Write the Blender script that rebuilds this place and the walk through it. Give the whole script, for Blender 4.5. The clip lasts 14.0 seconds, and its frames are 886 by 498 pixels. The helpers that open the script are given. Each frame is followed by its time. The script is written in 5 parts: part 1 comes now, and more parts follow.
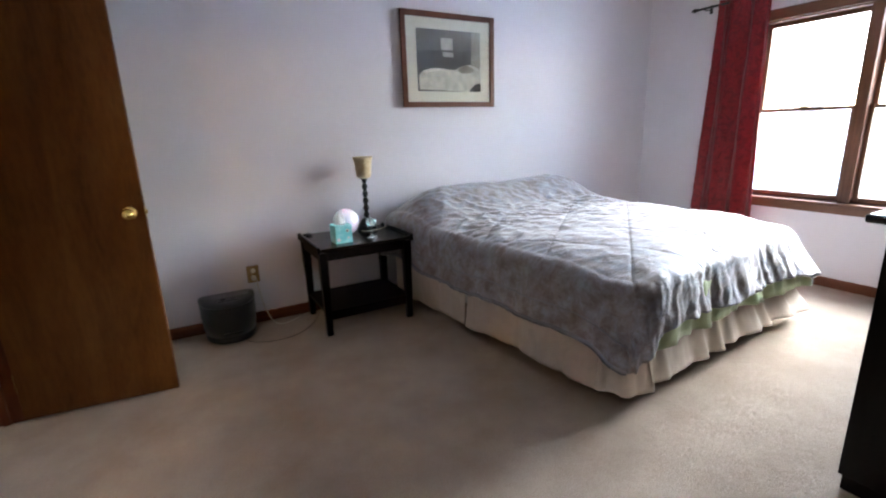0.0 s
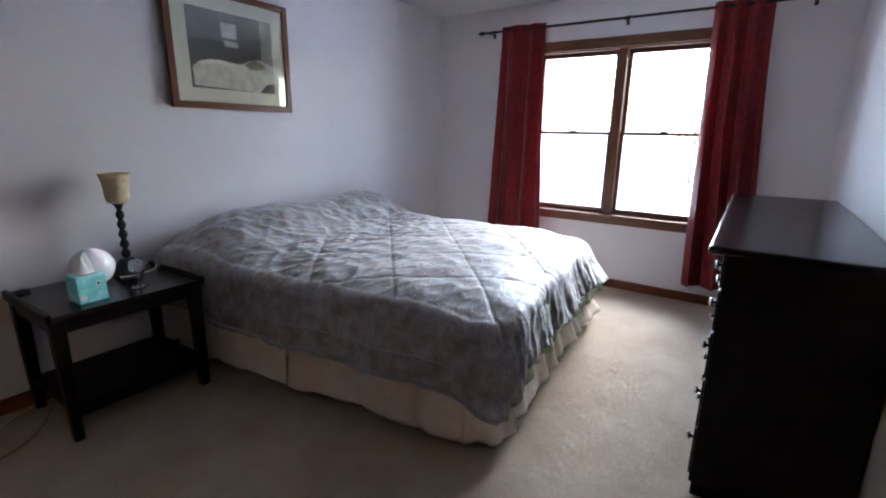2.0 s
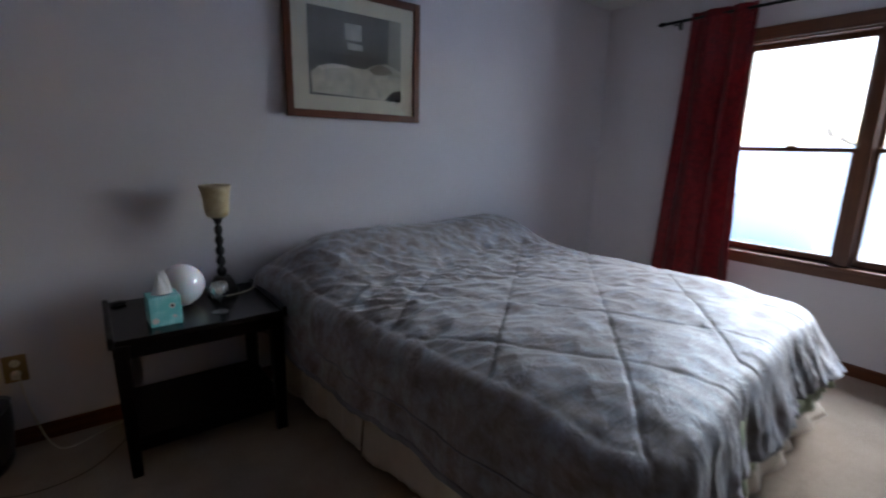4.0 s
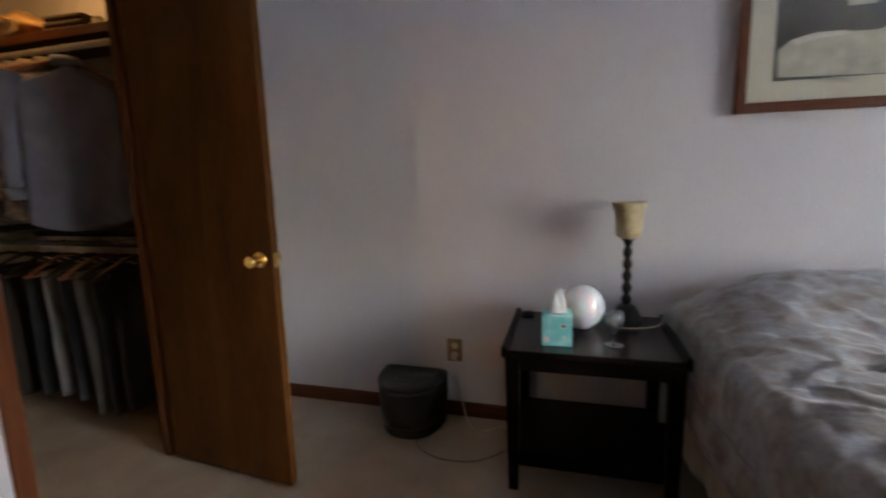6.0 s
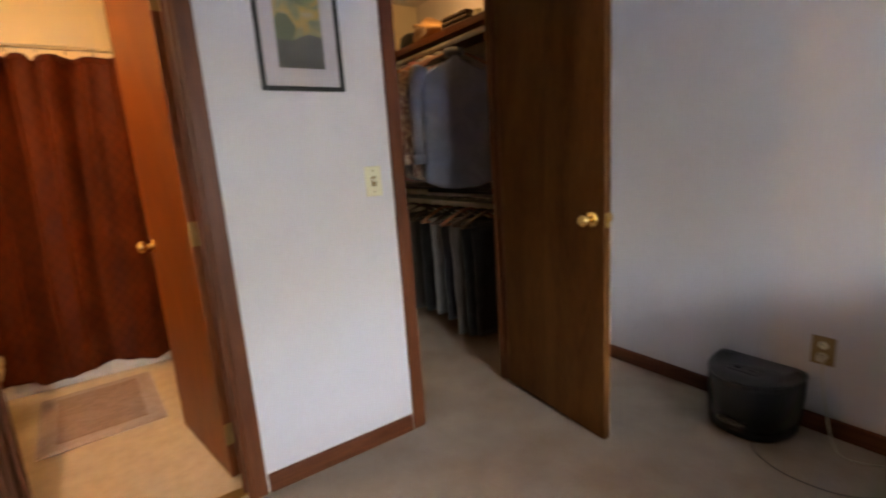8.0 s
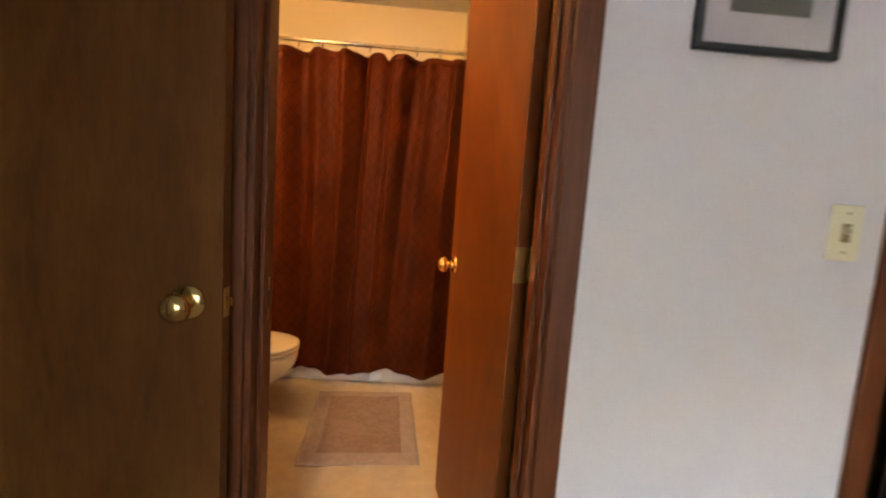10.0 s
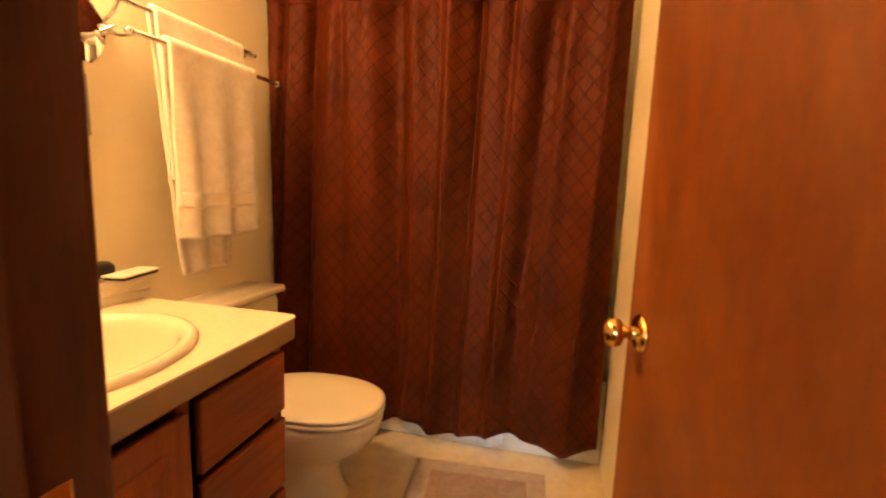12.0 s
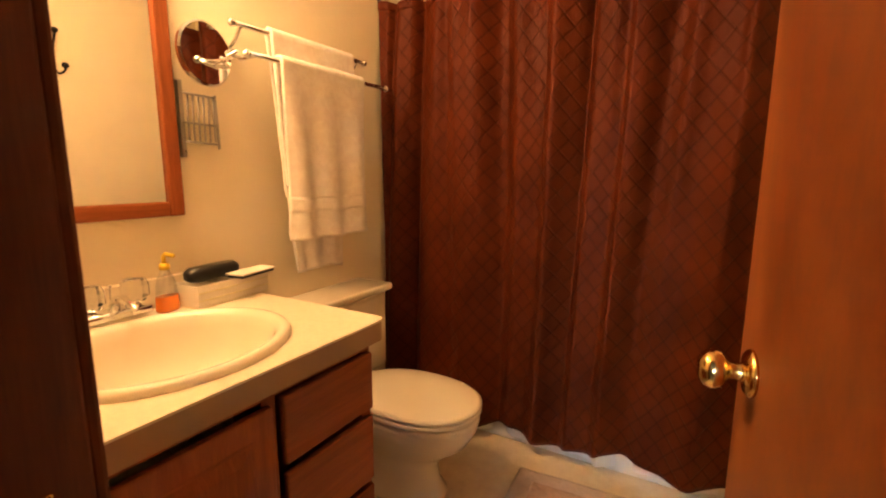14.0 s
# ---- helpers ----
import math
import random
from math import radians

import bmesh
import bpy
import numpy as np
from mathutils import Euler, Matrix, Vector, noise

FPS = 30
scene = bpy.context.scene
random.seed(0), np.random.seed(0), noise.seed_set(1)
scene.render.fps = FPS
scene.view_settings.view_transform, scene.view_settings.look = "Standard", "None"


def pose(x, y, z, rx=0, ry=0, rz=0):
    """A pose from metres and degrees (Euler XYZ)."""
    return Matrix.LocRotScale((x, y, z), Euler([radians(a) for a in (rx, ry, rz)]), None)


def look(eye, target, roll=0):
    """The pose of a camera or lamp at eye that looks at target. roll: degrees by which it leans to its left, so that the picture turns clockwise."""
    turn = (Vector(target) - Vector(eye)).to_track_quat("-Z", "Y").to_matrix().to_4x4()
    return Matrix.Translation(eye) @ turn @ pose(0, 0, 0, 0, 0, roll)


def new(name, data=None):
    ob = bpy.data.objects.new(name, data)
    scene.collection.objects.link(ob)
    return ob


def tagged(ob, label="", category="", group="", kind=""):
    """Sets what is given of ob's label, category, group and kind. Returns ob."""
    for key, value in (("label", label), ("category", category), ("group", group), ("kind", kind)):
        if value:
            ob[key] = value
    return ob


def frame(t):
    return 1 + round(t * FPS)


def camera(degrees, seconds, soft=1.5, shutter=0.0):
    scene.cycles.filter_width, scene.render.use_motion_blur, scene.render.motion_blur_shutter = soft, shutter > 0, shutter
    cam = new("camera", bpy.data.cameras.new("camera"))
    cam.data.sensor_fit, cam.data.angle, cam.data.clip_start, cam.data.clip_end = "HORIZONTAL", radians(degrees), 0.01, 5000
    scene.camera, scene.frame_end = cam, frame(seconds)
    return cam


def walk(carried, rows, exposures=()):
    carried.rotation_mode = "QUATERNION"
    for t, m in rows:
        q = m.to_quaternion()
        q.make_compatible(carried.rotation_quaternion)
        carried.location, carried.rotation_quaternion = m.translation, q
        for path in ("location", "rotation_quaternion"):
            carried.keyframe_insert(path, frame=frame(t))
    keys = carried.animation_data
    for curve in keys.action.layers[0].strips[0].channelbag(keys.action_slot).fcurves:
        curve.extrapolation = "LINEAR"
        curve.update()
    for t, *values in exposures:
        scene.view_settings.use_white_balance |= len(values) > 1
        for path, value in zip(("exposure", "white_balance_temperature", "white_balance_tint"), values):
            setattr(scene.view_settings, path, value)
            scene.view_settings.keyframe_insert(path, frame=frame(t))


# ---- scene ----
cam = camera(87.6, 14.0, soft=2.0, shutter=0.5)
PATH = [
    (0, (0.249, 0.521, 1.28), (1.176, 2.221, 0.781), -1.9),
    (0.5, (0.212, 0.683, 1.311), (1.307, 2.281, 0.812), -0.5),
    (1, (0.245, 0.819, 1.305), (1.532, 2.269, 0.815), 0.0),
    (1.5, (0.292, 0.949, 1.306), (1.78, 2.196, 0.824), 0.7),
    (2, (0.333, 1.04, 1.344), (1.95, 2.109, 0.849), 0.9),
    (4.5, (1.055, 1.405, 1.282), (1.872, 3.192, 0.911), 0.3),
    (5, (1.13, 1.475, 1.254), (1.468, 3.421, 0.94), -0.6),
    (5.5, (1.14, 1.556, 1.264), (1.027, 3.525, 0.927), -0.5),
    (6, (1.148, 1.649, 1.24), (0.598, 3.547, 0.931), -1.7),
    (6.5, (1.179, 1.674, 1.238), (0.246, 3.414, 0.922), -1.2),
    (7, (1.205, 1.672, 1.225), (0.014, 3.24, 0.875), -0.8),
    (7.5, (1.207, 1.672, 1.221), (-0.223, 3.017, 0.841), -2.1),
    (8, (1.154, 1.624, 1.228), (-0.472, 2.72, 0.837), -3.9),
    (8.5, (1.126, 1.601, 1.247), (-0.695, 2.342, 0.88), -1.3),
    (9, (0.926, 1.552, 1.202), (-0.985, 2.063, 0.906), -0.1),
    (11.3, (-0.225, 1.566, 1.162), (-2.185, 1.276, 0.887), 4.7),
    (11.5, (-0.29, 1.547, 1.167), (-2.244, 1.224, 0.887), 3.4),
    (12, (-0.446, 1.539, 1.171), (-2.371, 1.08, 0.883), 2.1),
    (12.5, (-0.546, 1.583, 1.195), (-2.4, 0.891, 0.906), 2.6),
    (13, (-0.565, 1.608, 1.211), (-2.33, 0.717, 0.908), 1.7),
    (13.5, (-0.58, 1.627, 1.22), (-2.285, 0.636, 0.888), 0.5),
    (14, (-0.55, 1.63, 1.194), (-2.258, 0.644, 0.867), 0.2),
]
walk(cam, [(t, look(eye, target, roll)) for t, eye, target, roll in PATH],
     exposures=[(0, 4.68, 6400, 10), (1, 4.38, 6250, 10), (2, 3.9, 6150, 10), (4.5, 2.68, 6100, 10), (5, 3.15, 6300, 10), (5.5, 3.5, 6650, 10),
                (6.5, 4.25, 7250, 10), (7.5, 4.45, 7050, 10), (9, 4.4, 6850, 10), (11.3, 4.6, 8000, 10), (12, 4.9, 7450, 10), (12.5, 4.95, 7000, 10), (13, 4.95, 6600, 10), (14, 4.7, 6450, 10)])

# world: overcast winter daylight
world = bpy.data.worlds.new("world")
scene.world = world
world.use_nodes = True
wn = world.node_tree.nodes
sky = wn.new("ShaderNodeTexSky")
sky.sky_type, sky.sun_disc = "NISHITA", False
sky.sun_elevation, sky.sun_rotation = radians(40), radians(101)
sky.air_density, sky.dust_density, sky.ozone_density = 1.0, 1.0, 1.5
world.node_tree.links.new(sky.outputs[0], wn["Background"].inputs[0])
wn["Background"].inputs[1].default_value = 0.15
sun = new("sun", bpy.data.lights.new("sun", "SUN"))
sun.data.energy, sun.data.angle, sun.data.color = 2.1, radians(60), (0.86, 0.94, 1.0)
sun.matrix_world = look((30, -6, 26), (0, 0, 0))


def bulb(name, at, watts, colour, radius):
    ob = new(name, bpy.data.lights.new(name, "POINT"))
    ob.data.energy, ob.data.color, ob.data.shadow_soft_size = watts, colour, radius
    ob.location = at
    return ob


for k in range(3):
    bulb("vanity_bulb", (-0.86 - 0.2 * k, 0.40, 2.08), 0.72, (1.0, 0.57, 0.25), 0.045)
bulb("closet_bulb", (-1.45, 3.36, 2.34), 0.30, (1.0, 0.55, 0.2), 0.04)


# ---------------------------------------------------------------- materials
def material(name, colour, rough=0.5, metal=0.0, spec=0.5):
    m = bpy.data.materials.new(name)
    m.use_nodes = True
    p = m.node_tree.nodes["Principled BSDF"]
    p.inputs["Base Color"].default_value = (*colour, 1)
    p.inputs["Roughness"].default_value = rough
    p.inputs["Metallic"].default_value = metal
    p.inputs["Specular IOR Level"].default_value = spec
    return m


def coords(m, scale=(1, 1, 1), turn=(0, 0, 0), kind="Object"):
    n, l = m.node_tree.nodes, m.node_tree.links
    tc, mp = n.new("ShaderNodeTexCoord"), n.new("ShaderNodeMapping")
    mp.inputs["Scale"].default_value = scale
    mp.inputs["Rotation"].default_value = [radians(a) for a in turn]
    l.new(tc.outputs[kind], mp.inputs[0])
    return mp.outputs[0]


def noise_of(m, vec, scale, detail=4, rough=0.55, distort=0.0):
    n = m.node_tree.nodes.new("ShaderNodeTexNoise")
    n.inputs["Scale"].default_value, n.inputs["Detail"].default_value = scale, detail
    n.inputs["Roughness"].default_value, n.inputs["Distortion"].default_value = rough, distort
    m.node_tree.links.new(vec, n.inputs["Vector"])
    return n.outputs["Fac"]


def ramp_of(m, fac, stops):
    r = m.node_tree.nodes.new("ShaderNodeValToRGB")
    e = r.color_ramp.elements
    while len(e) < len(stops):
        e.new(0.5)
    for el, (at, c) in zip(e, stops):
        el.position, el.color = at, (*c, 1)
    m.node_tree.links.new(fac, r.inputs[0])
    return r.outputs[0]


def mixed(m, a, b, fac, how="MIX"):
    x = m.node_tree.nodes.new("ShaderNodeMix")
    x.data_type, x.blend_type = "RGBA", how
    l = m.node_tree.links
    for sock, v in ((x.inputs[6], a), (x.inputs[7], b), (x.inputs[0], fac)):
        if isinstance(v, (int, float)):
            sock.default_value = v
        elif isinstance(v, tuple):
            sock.default_value = (*v, 1)
        else:
            l.new(v, sock)
    return x.outputs[2]


def set_colour(m, out):
    m.node_tree.links.new(out, m.node_tree.nodes["Principled BSDF"].inputs["Base Color"])


def set_rough(m, fac, lo, hi):
    r = m.node_tree.nodes.new("ShaderNodeMapRange")
    r.inputs[3].default_value, r.inputs[4].default_value = lo, hi
    m.node_tree.links.new(fac, r.inputs[0])
    m.node_tree.links.new(r.outputs[0], m.node_tree.nodes["Principled BSDF"].inputs["Roughness"])


def set_bump(m, fac, strength, distance):
    p = m.node_tree.nodes["Principled BSDF"]
    b = m.node_tree.nodes.new("ShaderNodeBump")
    b.inputs["Strength"].default_value, b.inputs["Distance"].default_value = strength, distance
    if p.inputs["Normal"].links:
        m.node_tree.links.new(p.inputs["Normal"].links[0].from_socket, b.inputs["Normal"])
    m.node_tree.links.new(fac, b.inputs["Height"])
    m.node_tree.links.new(b.outputs[0], p.inputs["Normal"])


def scaled(c, k):
    return tuple(min(1, v * k) for v in c)


def paint(name, colour, grain=130, bump=0.25, rough=0.6):
    m = material(name, colour, rough)
    v = coords(m)
    big = noise_of(m, v, 1.3, 5)
    set_colour(m, ramp_of(m, big, [(0.3, scaled(colour, 0.95)), (0.7, scaled(colour, 1.03))]))
    set_bump(m, noise_of(m, v, grain, 3), bump, 0.002)
    return m


def wood(name, dark, light, along="z", rough=0.38, stretch=14, grain=5.0):
    m = material(name, light, rough, spec=0.32)
    k = {"x": (1, stretch, stretch), "y": (stretch, 1, stretch), "z": (stretch, stretch, 1)}[along]
    v = coords(m, scale=k)
    g = noise_of(m, v, grain * 0.35, 6, 0.6, 1.2)
    fine = noise_of(m, v, grain * 4, 4, 0.7)
    blotch = noise_of(m, coords(m), 2.2, 3)
    c = ramp_of(m, g, [(0.3, dark), (0.52, tuple((a + b) / 2 for a, b in zip(dark, light))), (0.72, light)])
    c = mixed(m, c, ramp_of(m, fine, [(0.35, scaled(dark, 0.8)), (0.6, light)]), 0.22)
    c = mixed(m, c, ramp_of(m, blotch, [(0.3, (0.72, 0.7, 0.68)), (0.7, (1.0, 1.0, 1.0))]), 0.8, "MULTIPLY")
    set_colour(m, c)
    set_rough(m, fine, rough - 0.06, rough + 0.12)
    set_bump(m, fine, 0.06, 0.0006)
    return m


def cloth(name, colour, second=None, blot=9.0, weave=900, rough=0.85, bump=0.25, sheen=0.2):
    m = material(name, colour, rough, spec=0.25)
    m.node_tree.nodes["Principled BSDF"].inputs["Sheen Weight"].default_value = sheen
    v = coords(m)
    second = second or scaled(colour, 0.85)
    n1 = noise_of(m, v, blot, 5, 0.6, 0.6)
    set_colour(m, ramp_of(m, n1, [(0.42, second), (0.6, colour)]))
    set_bump(m, noise_of(m, v, weave, 2), bump, 0.0008)
    return m


def chrome(name, colour, rough=0.12):
    m = material(name, colour, rough, 1.0)
    set_rough(m, noise_of(m, coords(m), 40, 4), rough * 0.7, rough * 1.8)
    return m


def pane_material(name, tint=(1, 1, 1), base=0.045):
    m = bpy.data.materials.new(name)
    m.use_nodes = True
    n, l = m.node_tree.nodes, m.node_tree.links
    n.remove(n["Principled BSDF"])
    tr, gl, lw, pw, ma, mx = (n.new(k) for k in ("ShaderNodeBsdfTransparent", "ShaderNodeBsdfGlossy", "ShaderNodeLayerWeight", "ShaderNodeMath", "ShaderNodeMath", "ShaderNodeMixShader"))
    tr.inputs[0].default_value = (*tint, 1)
    gl.inputs["Roughness"].default_value = 0.02
    lw.inputs[0].default_value = 0.5
    pw.operation, pw.inputs[1].default_value = "POWER", 5.0
    ma.operation, ma.inputs[1].default_value, ma.inputs[2].default_value = "MULTIPLY_ADD", 0.95, base
    l.new(lw.outputs["Facing"], pw.inputs[0]), l.new(pw.outputs[0], ma.inputs[0])
    l.new(ma.outputs[0], mx.inputs[0]), l.new(tr.outputs[0], mx.inputs[1]), l.new(gl.outputs[0], mx.inputs[2])
    l.new(mx.outputs[0], n["Material Output"].inputs[0])
    return m


M_WALL = paint("lilac_white_wall_paint", (0.695, 0.66, 0.675), 90, 0.35, 0.55)
M_CREAM = paint("cream_bathroom_paint", (0.80, 0.71, 0.53), 90, 0.3, 0.5)
M_CLOSET = paint("closet_paint", (0.70, 0.64, 0.52), 90, 0.3, 0.6)
M_CEIL = paint("ceiling_paint", (0.68, 0.67, 0.66), 55, 0.8, 0.8)
M_DOOR = wood("dark_stained_veneer", (0.080, 0.027, 0.0056), (0.190, 0.073, 0.018), "z", 0.52, 4.5, 3)
M_DOOR.node_tree.nodes["Principled BSDF"].inputs["Specular IOR Level"].default_value = 0.12
M_BATHDOOR = wood("reddish_veneer", (0.13, 0.030, 0.006), (0.31, 0.098, 0.022), "z", 0.40, 2.6, 3)
M_TRIM = {a: wood("dark_wood_trim_" + a, (0.10, 0.028, 0.009), (0.21, 0.062, 0.020), a, 0.46, 18, 6) for a in "xyz"}
M_SASH = {a: wood("window_wood_" + a, (0.10, 0.038, 0.016), (0.20, 0.085, 0.04), a, 0.4, 16, 6) for a in "yz"}
M_ESP = {a: wood("espresso_wood_" + a, (0.004, 0.0026, 0.0022), (0.009, 0.0052, 0.0045), a, 0.30, 14, 6) for a in "xyz"}
for m_ in M_ESP.values():
    m_.node_tree.nodes["Principled BSDF"].inputs["Specular IOR Level"].default_value = 0.14
M_ESPTOP = wood("polished_espresso_top", (0.005, 0.003, 0.0026), (0.010, 0.006, 0.005), "x", 0.20, 14, 6)
M_FRAME = {a: wood("picture_frame_wood_" + a, (0.09, 0.025, 0.010), (0.17, 0.055, 0.022), a, 0.32, 16, 7) for a in "xz"}
M_VANITY = {a: wood("vanity_oak_" + a, (0.20, 0.046, 0.011), (0.38, 0.108, 0.028), a, 0.36, 12, 6) for a in "xz"}
M_BRASS = chrome("polished_brass", (0.80, 0.55, 0.20), 0.13)
M_OLDBRASS = chrome("tarnished_brass", (0.42, 0.30, 0.12), 0.35)
M_CHROME = chrome("chrome", (0.78, 0.78, 0.78), 0.08)
M_BLACK = material("black_plastic", (0.012, 0.013, 0.014), 0.32)
M_GREYBLACK = material("grey_black_plastic", (0.024, 0.026, 0.028), 0.30)
M_DULLCHROME = chrome("dull_chrome", (0.42, 0.40, 0.38), 0.25)
M_IRON = material("black_iron", (0.012, 0.010, 0.009), 0.42, spec=0.3)
set_bump(M_IRON, noise_of(M_IRON, coords(M_IRON), 160, 3), 0.2, 0.001)
M_IVORY = material("ivory_plastic", (0.78, 0.72, 0.50), 0.35)
M_TANPLATE = material("brown_outlet_plate", (0.30, 0.19, 0.06), 0.35)
M_DARKSLOT = material("dark_slot", (0.01, 0.01, 0.01), 0.6)
M_TISSUE = cloth("tissue_paper", (0.82, 0.80, 0.80), (0.74, 0.72, 0.72), 20, 600)
M_TEAL = material("teal_card", (0.22, 0.62, 0.60), 0.5)
set_colour(M_TEAL, ramp_of(M_TEAL, noise_of(M_TEAL, coords(M_TEAL), 22, 2), [(0.45, (0.20, 0.60, 0.58)), (0.75, (0.42, 0.76, 0.72))]))
M_PINK = material("pale_print", (0.72, 0.62, 0.55), 0.5)
M_OPAL = material("opal_glass", (0.86, 0.86, 0.90), 0.05)
M_OPAL.node_tree.nodes["Principled BSDF"].inputs["IOR"].default_value = 2.0
M_OPAL.node_tree.nodes["Principled BSDF"].inputs["Subsurface Weight"].default_value = 0.25
M_AMBER = material("amber_alabaster_glass", (0.70, 0.50, 0.22), 0.28)
set_colour(M_AMBER, ramp_of(M_AMBER, noise_of(M_AMBER, coords(M_AMBER), 18, 5, 0.6, 1.5), [(0.3, (0.66, 0.47, 0.21)), (0.7, (0.86, 0.74, 0.50))]))
M_AMBER.node_tree.nodes["Principled BSDF"].inputs["Transmission Weight"].default_value = 0.25
M_GLASS = material("clear_glass", (1, 1, 1), 0.02)
M_GLASS.node_tree.nodes["Principled BSDF"].inputs["Transmission Weight"].default_value = 1.0
M_PANE = pane_material("window_glass")
M_THIN = pane_material("thin_clear_glass", (0.93, 0.94, 0.94), 0.16)
M_GOBLET = pane_material("goblet_glass", (0.96, 0.97, 0.98), 0.30)
M_MIRROR = material("mirror_silver", (0.86, 0.87, 0.86), 0.015, 1.0)
M_CORD = material("cream_cord", (0.62, 0.55, 0.42), 0.5)
M_DKCORD = material("dark_brown_cord", (0.15, 0.11, 0.08), 0.5)
M_MAT = paint("picture_mat_board", (0.62, 0.60, 0.47), 300, 0.1, 0.8)
M_PALEMAT = paint("pale_mat_board", (0.62, 0.56, 0.56), 300, 0.1, 0.8)

# carpet: twisted pile, slightly trodden
M_CARPET = material("beige_carpet", (0.50, 0.42, 0.33), 0.95, spec=0.1)
cv = coords(M_CARPET)
tread = noise_of(M_CARPET, cv, 3.0, 5, 0.6)
pile = noise_of(M_CARPET, cv, 190, 3, 0.7)
cc = ramp_of(M_CARPET, tread, [(0.3, (0.415, 0.330, 0.258)), (0.7, (0.540, 0.448, 0.362))])
set_colour(M_CARPET, mixed(M_CARPET, cc, ramp_of(M_CARPET, pile, [(0.3, (0.62, 0.58, 0.52)), (0.62, (1, 1, 1))]), 0.75, "MULTIPLY"))
set_bump(M_CARPET, noise_of(M_CARPET, cv, 26, 4), 0.5, 0.012)
set_bump(M_CARPET, pile, 0.9, 0.006)

M_VINYL = material("cream_sheet_vinyl", (0.66, 0.56, 0.40), 0.3)
vv = coords(M_VINYL)
set_colour(M_VINYL, ramp_of(M_VINYL, noise_of(M_VINYL, vv, 14, 6, 0.65), [(0.3, (0.58, 0.47, 0.32)), (0.7, (0.72, 0.62, 0.45))]))
set_rough(M_VINYL, noise_of(M_VINYL, vv, 5, 3), 0.22, 0.42)
set_bump(M_VINYL, noise_of(M_VINYL, vv, 60, 3), 0.08, 0.001)

# comforter: pale grey-blue with faded floral blotches
M_COMF = material("grey_blue_floral_cotton", (0.42, 0.45, 0.52), 0.50, spec=0.42)
M_COMF.node_tree.nodes["Principled BSDF"].inputs["Sheen Weight"].default_value = 0.35
fv = coords(M_COMF)
flor = noise_of(M_COMF, fv, 11.5, 5, 0.66, 0.3)
leafy = noise_of(M_COMF, fv, 26, 3, 0.6, 0.5)
fc = ramp_of(M_COMF, flor, [(0.36, (0.198, 0.162, 0.146)), (0.50, (0.268, 0.248, 0.250)), (0.64, (0.312, 0.326, 0.378))])
fc = mixed(M_COMF, fc, ramp_of(M_COMF, leafy, [(0.44, (0.55, 0.47, 0.42)), (0.55, (1, 1, 1))]), 0.32, "MULTIPLY")
set_colour(M_COMF, fc)
set_bump(M_COMF, noise_of(M_COMF, fv, 22, 3, 0.5, 0.8), 0.10, 0.006)
crease = noise_of(M_COMF, coords(M_COMF, (2.2, 7.5, 2.2), (0, 0, 0.55)), 1.6, 3, 0.55, 1.2)
set_bump(M_COMF, ramp_of(M_COMF, crease, [(0.40, (0, 0, 0)), (0.48, (1, 1, 1)), (0.53, (0.1, 0.1, 0.1)), (0.60, (0.7, 0.7, 0.7)), (0.68, (0, 0, 0))]), 0.16, 0.012)
set_bump(M_COMF, noise_of(M_COMF, fv, 700, 2), 0.15, 0.0008)
M_HEM = cloth("grey_blue_hem_cotton", (0.26, 0.265, 0.295), (0.22, 0.22, 0.235), 9, 600, 0.7)
M_SATIN = cloth("cream_satin", (0.66, 0.575, 0.48), (0.60, 0.515, 0.425), 6, 500, 0.29, 0.10, 0.1)
M_GREEN = cloth("pale_green_blanket", (0.43, 0.48, 0.27), (0.37, 0.42, 0.23), 12, 500, 0.8)
M_TICK = cloth("mattress_ticking", (0.60, 0.58, 0.52), None, 8, 500)

# red damask curtain
M_RED = material("red_damask", (0.33, 0.008, 0.015), 0.5, spec=0.35)
M_RED.node_tree.nodes["Principled BSDF"].inputs["Sheen Weight"].default_value = 0.15
rv = coords(M_RED)
dm = noise_of(M_RED, rv, 17, 3, 0.55, 1.8)
set_colour(M_RED, ramp_of(M_RED, dm, [(0.44, (0.115, 0.002, 0.005)), (0.54, (0.235, 0.006, 0.010)), (0.64, (0.16, 0.003, 0.007))]))
set_bump(M_RED, noise_of(M_RED, rv, 900, 2), 0.2, 0.0006)

nt = M_RED.node_tree
trl, mxs = nt.nodes.new("ShaderNodeBsdfTranslucent"), nt.nodes.new("ShaderNodeMixShader")
trl.inputs[0].default_value = (0.32, 0.008, 0.012, 1)
mxs.inputs[0].default_value = 0.16
nt.links.new(nt.nodes["Principled BSDF"].outputs[0], mxs.inputs[1]), nt.links.new(trl.outputs[0], mxs.inputs[2])
nt.links.new(mxs.outputs[0], nt.nodes["Material Output"].inputs[0])

